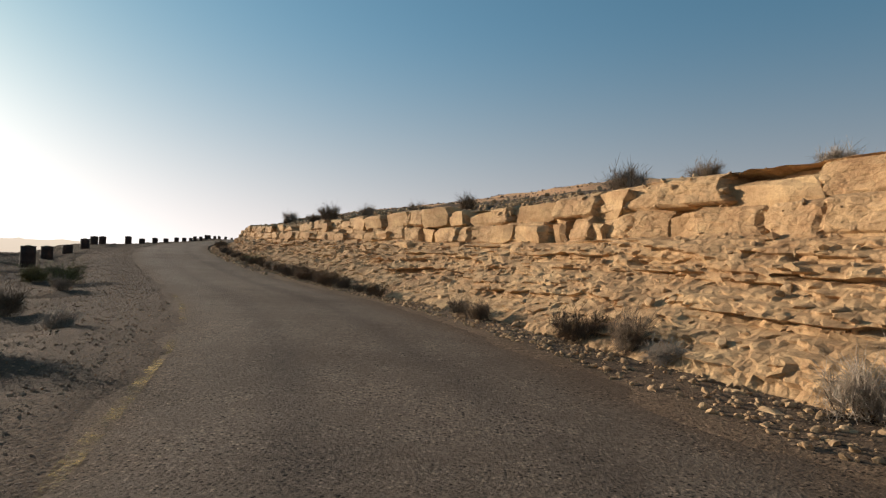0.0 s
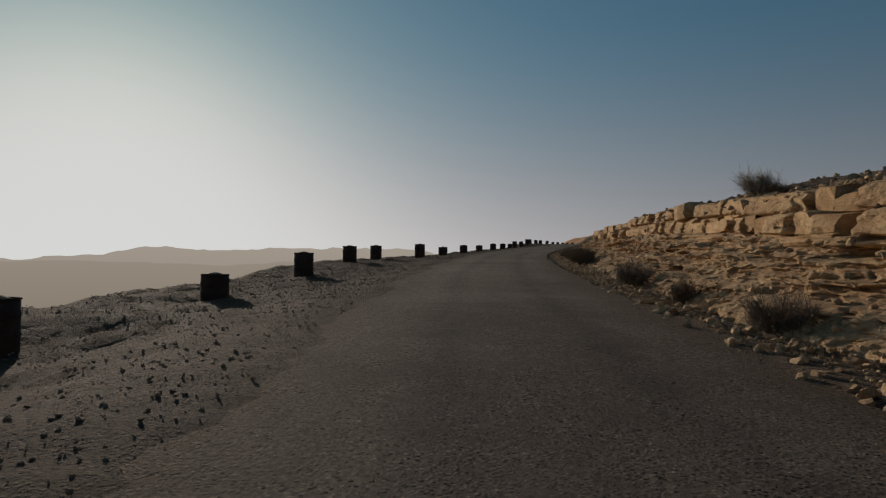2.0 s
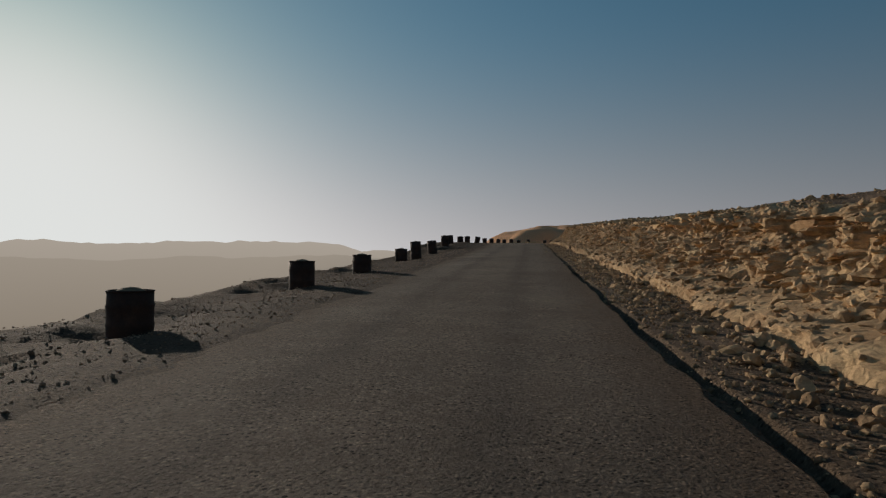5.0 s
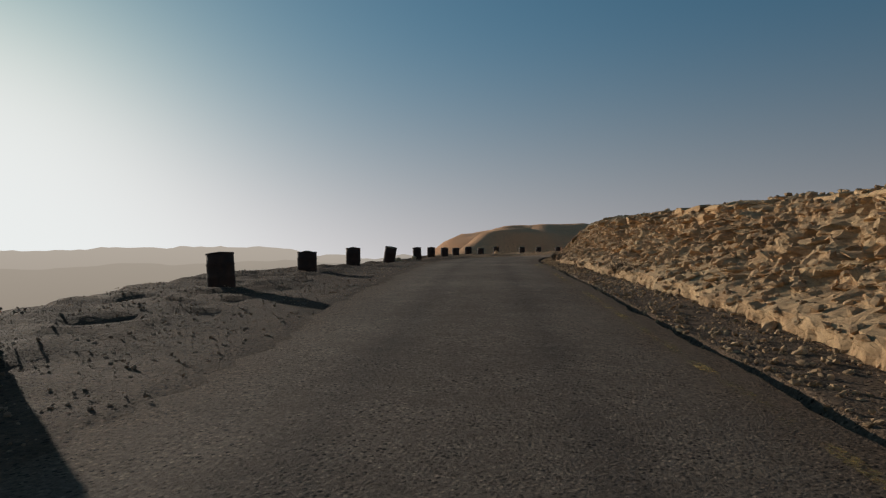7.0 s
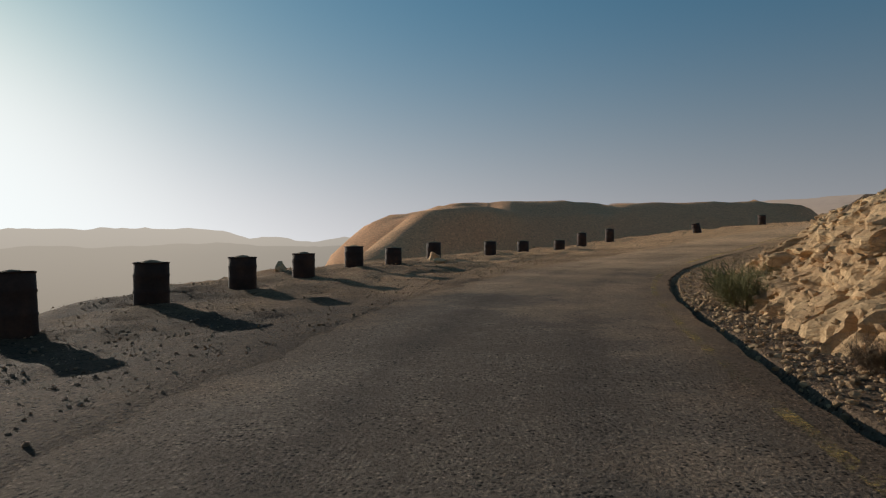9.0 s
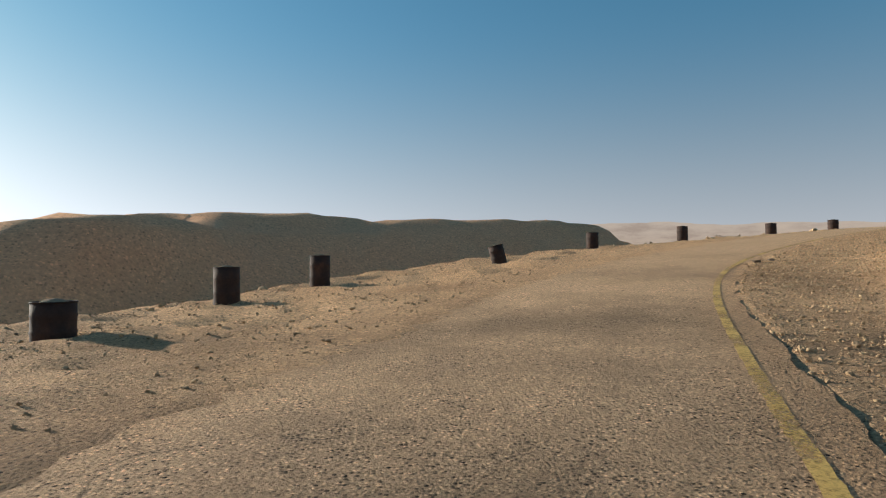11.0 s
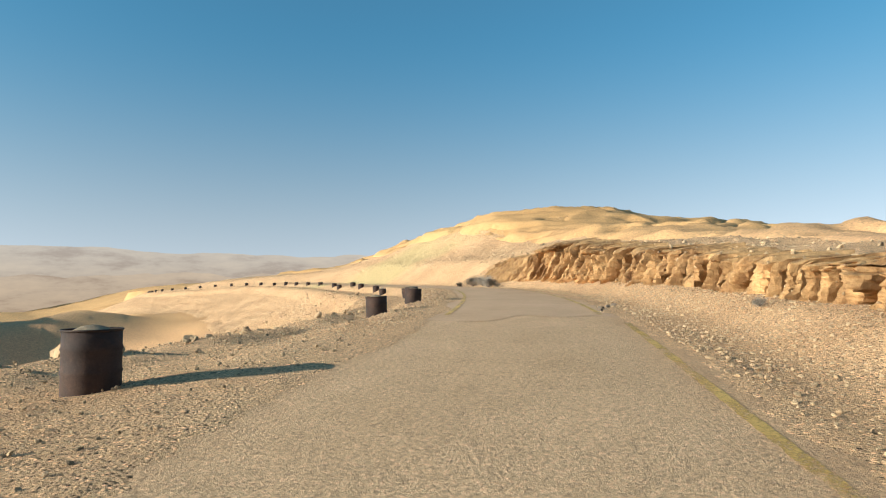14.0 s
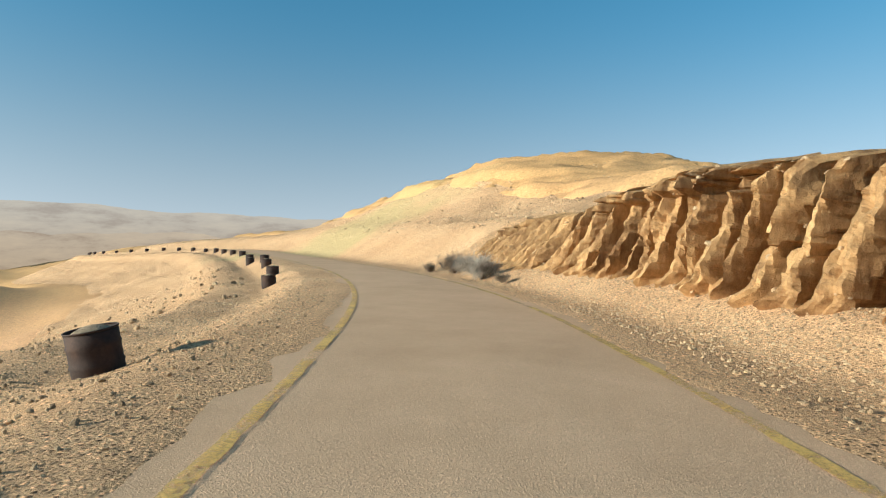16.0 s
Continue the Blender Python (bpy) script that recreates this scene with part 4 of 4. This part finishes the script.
for n, (s, v, tall, lean) in enumerate(DRUMS):
    x, y, _ = (float(c) for c in at(s, v))
    z = float(height(np.array([x]), np.array([y]))[0])
    m = pose(x, y, z - 0.02, lean * 0.4, lean, 37 * n % 360 if not lean else 0)
    if tall not in kinds:
        kinds[tall] = tagged(oil_drum(tall), "rusty brown oil drum filled with earth on the roadside brink", "drum", "drums along the road")
        kinds[tall].matrix_basis = m
    else:
        copy_thing(kinds[tall], m)


# ---- loose stones ----
def stone_shapes(rings, count, seed):
    """Angular stones: ball-like hulls, cut and squashed."""
    rnd, out = np.random.RandomState(seed), []
    for _ in range(count):
        bm = bmesh.new()
        bmesh.ops.create_icosphere(bm, subdivisions=rings, radius=1.0)
        v = np.array([q.co[:] for q in bm.verts])
        f = np.array([[q.index for q in p.verts] for p in bm.faces])
        bm.free()
        for _ in range(7):
            n = rnd.normal(size=3)
            n /= np.linalg.norm(n)
            over = np.maximum(v @ n - rnd.uniform(0.45, 0.8), 0)
            v = v - over[:, None] * n
        v = v * (1 + 0.10 * rnd.normal(size=(len(v), 1))) * rnd.uniform((0.7, 0.6, 0.45), (1.2, 1.0, 0.8))
        out.append((v, f))
    return out


SMALL, LARGE = stone_shapes(1, 10, 5), stone_shapes(2, 9, 6)


def strewn(name, places, sizes, shapes, material, label, seed):
    """Many stones in one mesh, each part sunk in what it lies on."""
    rnd, verts, faces, base = np.random.RandomState(seed), [], [], 0
    for p, r in zip(places, sizes):
        v, f = shapes[rnd.randint(len(shapes))]
        m = np.array(Euler((rnd.uniform(-0.5, 0.5), rnd.uniform(-0.5, 0.5), rnd.uniform(0, 6.3))).to_matrix())
        verts.append(v @ m.T * r + p + np.array((0, 0, 0.22 * r)))
        faces.append(f + base)
        base += len(v)
    me = bpy.data.meshes.new(name)
    me.from_pydata(np.concatenate(verts).tolist(), [], np.concatenate(faces).tolist())
    me.materials.append(material)
    tagged(new(name, me), label, "stones", kind="stuff")


def on_ground(count, s0, s1, near, far, seed, power=1.0):
    """Random places on the ground between two offsets from the road, which may be tables along it."""
    rnd = np.random.RandomState(seed)
    s = rnd.uniform(s0, s1, count)
    t = rnd.uniform(0, 1, count) ** power
    a, c = near(s), far(s)
    x, y, _ = at(s, a + (c - a) * t)
    keep = fbm(x * 0.45, y * 0.45, seed) > rnd.uniform(-1.1, 0.35, count)
    x, y = x[keep], y[keep]
    return np.stack([x, y, lay(x, y)], 1)


def on_face(ob, count, seed, low=-1e9, flat=0.25):
    """Random places on the flatter parts of a rock face."""
    rnd = np.random.RandomState(seed)
    n = len(ob.data.polygons)
    c, k = np.empty(n * 3), np.empty(n * 3)
    ob.data.polygons.foreach_get("center", c)
    ob.data.polygons.foreach_get("normal", k)
    c, k = c.reshape(-1, 3), np.abs(k.reshape(-1, 3)[:, 2])
    w = np.where(k > flat, k, 0)
    return c[rnd.choice(n, count, p=w / w.sum())]


def sizes_of(n, low, high, seed, power=2.5):
    return low + (high - low) * np.random.RandomState(seed).uniform(0, 1, n) ** power


flat = lambda v: (lambda s: np.full_like(s, v))
brink = lambda s: np.interp(s, EDGE_S, EDGE_V)
footing = lambda s: np.interp(s, BANK_S, BANK_V)
for name, places, low, high, shapes, material, label in (
    ("verge_stones", on_ground(60000, -8, 168, flat(-2.3), lambda s: brink(s) - 2.5, 101), 0.008, 0.033, SMALL, M_STONE_B, "small brown stones strewn over the verge"),
    ("brink_stones", on_ground(700, -8, 190, lambda s: brink(s) + 1.8, lambda s: brink(s) - 3.0, 102), 0.02, 0.05, LARGE, M_STONE_B, "larger brown stones along the brink"),
    ("berm_stones", on_ground(26000, -4, 56, flat(-2.6), lambda s: brink(s) - 6.0, 114), 0.008, 0.03, SMALL, M_STONE_B, "dense brown rubble over the low bank by the road"),
    ("ditch_stones", on_ground(32000, -8, 172, flat(2.5), lambda s: footing(s) + 0.5, 103), 0.012, 0.065, SMALL, M_STONE, "small stones in the ditch beside the road"),
    ("foot_rubble", on_ground(5000, 26, 108, lambda s: footing(s) - 0.9, lambda s: footing(s) + 0.35 * np.interp(s, BANK_S, BANK_W), 116), 0.025, 0.13, LARGE, M_STONE, "angular tan rubble fallen along the foot of the rock"),
    ("bend_stones", on_ground(34000, 168, 262, flat(-2.35), lambda s: brink(s) - 5.0, 104), 0.010, 0.045, SMALL, M_STONE, "small tan stones strewn past the bend"),
    ("slope_stones", on_ground(2600, 180, 290, lambda s: brink(s) - 0.5, lambda s: brink(s) - 13.0, 105), 0.03, 0.16, LARGE, M_STONE, "tan stones on the slope below the road"),
    ("apron_stones", on_ground(34000, 172, 262, flat(2.35), lambda s: footing(s) + 0.8, 106), 0.010, 0.045, SMALL, M_STONE, "tan gravel and stones before the cliff"),
    ("hill_stones", on_ground(6000, 176, 320, lambda s: footing(s) + 3.0, lambda s: footing(s) + 26.0, 107), 0.03, 0.15, LARGE, M_STONE, "stones strewn over the hillside"),
    ("crest_rubble", on_ground(15000, -10, 84, lambda s: footing(s) + np.interp(s, BANK_S, BANK_W) * 0.88, lambda s: footing(s) + np.interp(s, BANK_S, BANK_W) * 1.5, 115), 0.025, 0.17, SMALL, M_STONE, "loose tan rubble along the crest of the cutting"),
    ("hillside_rubble", on_ground(5200, -10, 168, lambda s: footing(s) + np.interp(s, BANK_S, BANK_W) * 0.98, lambda s: footing(s) + 13.0, 108, 1.4), 0.04, 0.2, LARGE, M_STONE, "tan rubble over the hillside above the cutting"),
    ("far_rubble", on_ground(9000, -10, 168, lambda s: footing(s) + 12.0, lambda s: footing(s) + 45.0, 109), 0.05, 0.2, SMALL, M_STONE_B, "brown rubble over the upper hillside"),
    ("cutting_rubble", on_face(FACES[0], 4000, 110, flat=0.4), 0.015, 0.12, SMALL, M_STONE, "broken stones lying on the ledges of the cutting"),
    ("bank_rubble", on_face(FACES[1], 9000, 111), 0.025, 0.13, SMALL, M_STONE, "broken limestone lying over the bank"),
    ("outcrop_rubble", on_face(FACES[2], 2600, 112), 0.02, 0.11, SMALL, M_STONE, "broken limestone lying on the outcrop"),
    ("cliff_rubble", on_face(FACES[3], 1500, 113, flat=0.5), 0.02, 0.09, SMALL, M_STONE, "broken sandstone on the cliff's ledges"),
):
    strewn(name, places, sizes_of(len(places), low, high, len(name)), shapes, material, label, len(label))


# ---- blocks that can be told apart in the faces ----
def block_meshes(count, seed, material):
    """Roughly squared blocks of unit size with chipped corners."""
    rnd, out = np.random.RandomState(seed), []
    for k in range(count):
        lean = rnd.normal(size=3) * 0.16
        bm = bmesh.new()
        bmesh.ops.create_cube(bm, size=1.0)
        bmesh.ops.subdivide_edges(bm, edges=bm.edges[:], cuts=2, use_grid_fill=True)
        for q in bm.verts:
            q.co.x += lean[0] * q.co.z + lean[1] * q.co.y
            q.co.z += lean[2] * 0.5 * q.co.x
            r = sum(abs(c) > 0.4 for c in q.co)
            q.co *= {3: 0.88, 2: 0.955, 1: 1.0}.get(r, 1.0)
            q.co += Vector(rnd.normal(size=3) * 0.04)
        me = bpy.data.meshes.new("rock_block")
        bm.to_mesh(me)
        bm.free()
        me.materials.append(material)
        out.append(me)
    return out


M_BLOCK = rock("squared_limestone", (0.33, 0.20, 0.105), (0.62, 0.44, 0.245), patch=0.8, each=0.6, grainy=(0.9, 0.9, 3.0), crack=0.0)
BLOCKS = block_meshes(14, 21, M_BLOCK)


def courses(parent, s0, s1, rows_, depth, seed, sparse=0.0):
    """Rows of blocks along a face: share of its height, thickness share, share of its width, shortest and longest block."""
    rnd = np.random.RandomState(seed)
    for low_, thick, back, short, long_ in rows_:
        s = s0
        while s < s1:
            length = rnd.uniform(short, long_)
            mid = s + length / 2
            s += length * rnd.uniform(1.0, 1.06)
            if rnd.uniform() < sparse:
                continue
            foot, high, wide = (float(c) for c in bank_of(mid))
            tall = thick * high * rnd.uniform(0.7, 1.1)
            v = foot + back * wide - rnd.uniform(-0.30, 0.12) + depth / 2
            x, y, z = (float(c) for c in at(mid, v))
            x1, y1, _ = (float(c) for c in at(mid + 0.3, v))
            ob = new("rock_block", BLOCKS[rnd.randint(len(BLOCKS))])
            ob.parent = parent
            ob.matrix_basis = pose(x, y, z + low_ * high + tall / 2 + rnd.uniform(-0.03, 0.03), rnd.uniform(-4, 4), rnd.uniform(-3, 3), math.degrees(math.atan2(y1 - y, x1 - x)) + rnd.uniform(-8, 8)) @ Matrix.Diagonal((length, depth * rnd.uniform(0.8, 1.2), tall, 1))


courses(FACES[0], -11, 76, [(0.60, 0.175, 0.49, 0.5, 1.7), (0.775, 0.21, 0.53, 0.6, 2.2)], 0.62, 31, 0.2)
courses(FACES[0], -11, 76, [(0.50, 0.09, 0.44, 0.4, 1.5)], 0.5, 32, 0.45)
courses(FACES[1], 80, 150, [(0.72, 0.13, 0.57, 0.4, 1.5), (0.86, 0.12, 0.62, 0.4, 1.6)], 0.5, 33, 0.45)


# single boulders big enough to pick out
def boulder(s, v, r, seed, label, up=0.0):
    v3, f = LARGE[seed % len(LARGE)]
    me = bpy.data.meshes.new("boulder")
    me.from_pydata((v3 * r).tolist(), [], f.tolist())
    me.materials.append(M_STONE)
    ob = new("boulder", me)
    x, y, _ = (float(c) for c in at(s, v))
    ob.matrix_basis = pose(x, y, float(height(np.array([x]), np.array([y]))[0]) + 0.2 * r + up, 9 * seed % 25, 7 * seed % 20, 67 * seed % 360)
    tagged(ob, label, "boulder", "boulders")


for n, (s, v, r) in enumerate([(4.6, 3.1, 0.17), (5.4, 3.5, 0.12), (171.5, -6.6, 0.42), (171.0, -6.0, 0.25), (165.2, -7.6, 0.3), (157, -6.6, 0.28),
                               (150, 3.2, 0.14), (129, 3.6, 0.2), (124, 3.7, 0.16), (119, 3.6, 0.22), (61, 3.3, 0.18), (66, 3.4, 0.15), (84, 3.6, 0.2),
                               (152.4, -6.3, 0.2), (153.2, -6.7, 0.27), (154.0, -6.5, 0.17), (154.8, -6.9, 0.22), (27.5, -9.6, 0.4), (25.5, -8.8, 0.3), (222, -6.6, 0.35), (226, -7.3, 0.3), (224, -8.4, 0.26), (233, -6.2, 0.24), (205, -9.0, 0.2)]):
    boulder(s, v, r, n, "pale angular boulder lying on the gravel")


# ---- dry shrubs ----
def bark(name, dark, light):
    m, n, l, b = nodes_of(name)
    co = n.new("ShaderNodeTexCoord").outputs["Object"]
    k = n.new("ShaderNodeNewGeometry").outputs["Random Per Island"]
    c = mixed(n, l, 0.35, ramp(n, l, k, [(0.0, dark), (1.0, light)]), ramp(n, l, tex_noise(n, l, co, 7.0), [(0.3, dark), (0.7, light)]))
    l.new(c, b.inputs["Base Color"])
    b.inputs["Roughness"].default_value = 0.9
    return m


M_TWIG = bark("dry_twigs", (0.08, 0.055, 0.034), (0.23, 0.165, 0.105))
M_GREY = bark("grey_twigs", (0.20, 0.16, 0.122), (0.44, 0.37, 0.29))
M_GREEN = bark("olive_twigs", (0.08, 0.085, 0.03), (0.22, 0.20, 0.08))
M_STEM = bark("woody_stems", (0.08, 0.055, 0.035), (0.17, 0.12, 0.08))


def tubes(paths, radii):
    """Three-sided tapering twigs along paths of points, in one mesh."""
    bm = bmesh.new()
    for path, r in zip(paths, radii):
        last = None
        for k, p in enumerate(path):
            w = r * (1 - 0.75 * k / (len(path) - 1))
            ring = [bm.verts.new((p[0] + w * math.cos(a), p[1] + w * math.sin(a), p[2] + w * 0.5 * math.sin(2 * a))) for a in (0.0, 2.09, 4.19)]
            if last:
                for i in range(3):
                    bm.faces.new((last[i], last[(i + 1) % 3], ring[(i + 1) % 3], ring[i]))
            last = ring
    return bm


def shrub(wide, tall, count, material, seed, label):
    rnd = np.random.RandomState(seed)
    thing = new("dry_shrub")
    stems, tips = [], []
    for _ in range(16):
        a, spread = rnd.uniform(0, 6.28), rnd.uniform(0.15, 0.75)
        end = np.array((math.cos(a) * wide * spread, math.sin(a) * wide * spread, tall * rnd.uniform(0.45, 0.8)))
        bend = end * np.array((0.65, 0.65, 0.4)) + rnd.normal(size=3) * 0.03
        stems.append([np.array((0, 0, -0.05)), bend, end])
        tips += [bend, end, (bend + end) / 2]
    part("stem", tubes(stems, [0.011] * 16), M_STEM, thing, "dark woody stems")
    twigs, rad = [], []
    for _ in range(count):
        p = tips[rnd.randint(len(tips))] * rnd.uniform(0.5, 1.0)
        out = p * np.array((1, 1, 0.5)) / (np.linalg.norm(p) + 0.05) + rnd.normal(size=3) * 0.75 + np.array((0, 0, 0.25))
        out = out / np.linalg.norm(out) * wide * rnd.uniform(0.14, 0.36)
        q = p + out * 0.5 + rnd.normal(size=3) * 0.03
        twigs.append([p, q, p + out + rnd.normal(size=3) * 0.03])
        rad.append(rnd.uniform(0.0025, 0.006))
        for _ in range(2):
            o2 = out * 0.4 + rnd.normal(size=3) * 0.07
            twigs.append([q, q + o2 * 0.6, q + o2])
            rad.append(0.003)
    part("crown", tubes(twigs, rad), material, thing, "tangle of thin dry twigs")
    return tagged(thing, label, "shrub", "shrubs")


SHRUBS = [
    shrub(0.55, 0.55, 714, M_TWIG, 1, "round brown dry desert shrub at the foot of the rock"),
    shrub(0.5, 0.42, 646, M_GREY, 2, "low grey leafless desert shrub"),
    shrub(0.7, 0.75, 884, M_GREEN, 3, "olive-green desert shrub on the verge"),
]
# kind, road distance, offset, size, height over the ground
PLANTS = [
    (1, 4.4, 3.9, 1.1, 0), (0, 3.6, 4.4, 1.0, 0), (1, 6.8, 3.7, 0.8, 0), (0, 7.6, 3.7, 0.9, 0), (0, 8.6, 3.6, 1.0, 0), (0, 11.4, 3.2, 0.7, 0), (0, 12.4, 3.2, 0.6, 0),
    (0, 17.0, 3.0, 0.7, 0), (0, 18.4, 3.1, 0.6, 0), (0, 21.0, 3.0, 0.9, 0), (0, 22.2, 3.0, 0.7, 0), (0, 27.0, 3.0, 0.6, 0), (0, 29.5, 3.0, 0.9, 0), (0, 31.0, 3.2, 0.8, 0), (0, 35.5, 3.1, 0.8, 0),
    (0, 46.0, 3.2, 1.0, 0), (0, 47.5, 3.4, 0.9, 0), (0, 57.5, 3.5, 1.2, 0), (0, 58.6, 3.5, 1.2, 0), (0, 60.2, 3.4, 1.0, 0), (0, 63.8, 3.5, 1.0, 0), (0, 65.0, 3.6, 1.1, 0), (0, 68.5, 3.5, 0.9, 0), (0, 71.0, 3.6, 0.8, 0),
    (1, 14.5, 9.5, 1.4, 0.1), (0, 12.4, 9.8, 0.9, 0.1), (1, 9.6, 10.0, 0.9, 0.1), (0, 22.0, 8.9, 0.9, 0.1), (0, 26.0, 8.6, 0.8, 0.1), (1, 31.0, 8.3, 1.0, 0.1), (0, 36.0, 7.8, 1.2, 0.1), (0, 38.5, 7.6, 0.8, 0.1), (1, 53.0, 8.6, 1.3, 0), (0, 50.0, 8.0, 0.7, 0),
    (0, 19.6, 3.0, 0.8, 0), (0, 23.5, 3.0, 1.0, 0), (0, 24.6, 3.1, 1.1, 0), (0, 25.8, 2.95, 0.9, 0), (0, 28.2, 3.0, 0.9, 0), (0, 32.4, 3.0, 1.0, 0), (2, 33.5, 3.1, 0.7, 0), (0, 39.0, 3.1, 0.9, 0), (0, 42.5, 3.2, 0.8, 0),
    (2, 23.0, -4.6, 0.9, 0), (2, 24.6, -5.5, 0.9, 0), (0, 28.0, -5.8, 0.8, 0),
    (0, 62.0, 12.0, 1.0, 0), (1, 74.0, 16.0, 0.9, 0), (1, 80.0, 14.0, 0.9, 0),
    (1, 6.2, -3.9, 1.1, 0), (0, 9.0, -4.6, 1.2, 0), (1, 11.5, -3.8, 0.8, 0), (0, 15.0, -5.2, 1.0, 0), (1, 20.0, -4.6, 0.8, 0), (0, 3.6, -3.6, 0.9, 0),
    (0, 120.5, 3.9, 0.7, 0), (0, 131.0, 3.9, 0.8, 0), (0, 133.0, 3.8, 0.8, 0), (0, 146.0, 3.4, 0.8, 0), (0, 147.6, 3.3, 0.9, 0), (0, 149.0, 3.2, 0.7, 0),
    (2, 161.2, 3.3, 1.05, 0), (2, 162.6, 3.4, 1.15, 0), (0, 163.8, 3.5, 0.9, 0), (0, 155.2, 3.2, 0.7, 0), (0, 156.2, 3.3, 0.6, 0),
    (2, 218.6, 3.9, 1.1, 0), (1, 217.6, 4.4, 1.3, 0.2), (1, 214.6, 4.0, 1.1, 0), (1, 213.2, 4.0, 0.9, 0), (1, 216.0, 4.1, 0.8, 0),
    (1, 262.0, 3.2, 1.9, 0), (1, 264.0, 3.4, 2.2, 0), (1, 266.0, 3.3, 2.0, 0), (0, 268.5, 3.0, 1.0, 0), (0, 259.5, 3.1, 0.7, 0), (1, 225.5, 4.2, 0.4, 0),
]
for n, (kind, s, v, size, up) in enumerate(PLANTS):
    x, y, _ = (float(c) for c in at(s, v))
    z = float(height(np.array([x]), np.array([y]))[0])
    m = pose(x, y, z + up, 0, 0, 83 * n % 360)
    ob = copy_thing(SHRUBS[kind], m)
    size *= (1.5 if v > 7 else 1.2) if s < 80 else 1.0
    ob.scale = (size, size, size * (0.85 + 0.3 * float(hashed(n, 3.0))))
for ob in SHRUBS:
    for p in ob.children:
        bpy.data.objects.remove(p)
    bpy.data.objects.remove(ob)


# ---- broken edge of the old asphalt ----
CHUNKS = block_meshes(3, 77, rock("broken_asphalt", (0.11, 0.085, 0.063), (0.25, 0.19, 0.14), patch=3.0, crack=0.0))
for n, (s, v, size) in enumerate([(229.2, 1.85, 0.22), (229.8, 1.95, 0.27), (230.3, 2.2, 0.18), (231.0, 2.45, 0.22), (231.6, 2.6, 0.18), (194.0, 2.4, 0.28), (194.6, 2.65, 0.30)]):
    x, y, _ = (float(c) for c in at(s, v))
    ob = new("broken_slab", CHUNKS[n % 3])
    ob.matrix_basis = pose(x, y, float(lay(np.array([x]), np.array([y]))[0]) + 0.03, 7 * n % 13 - 6, 5 * n % 11 - 5, 71 * n % 360) @ Matrix.Diagonal((size * 0.62, size * 0.42, 0.055, 1.0))
    tagged(ob, "dark broken slab of asphalt at the crumbled road edge", "asphalt slab", "broken slabs")
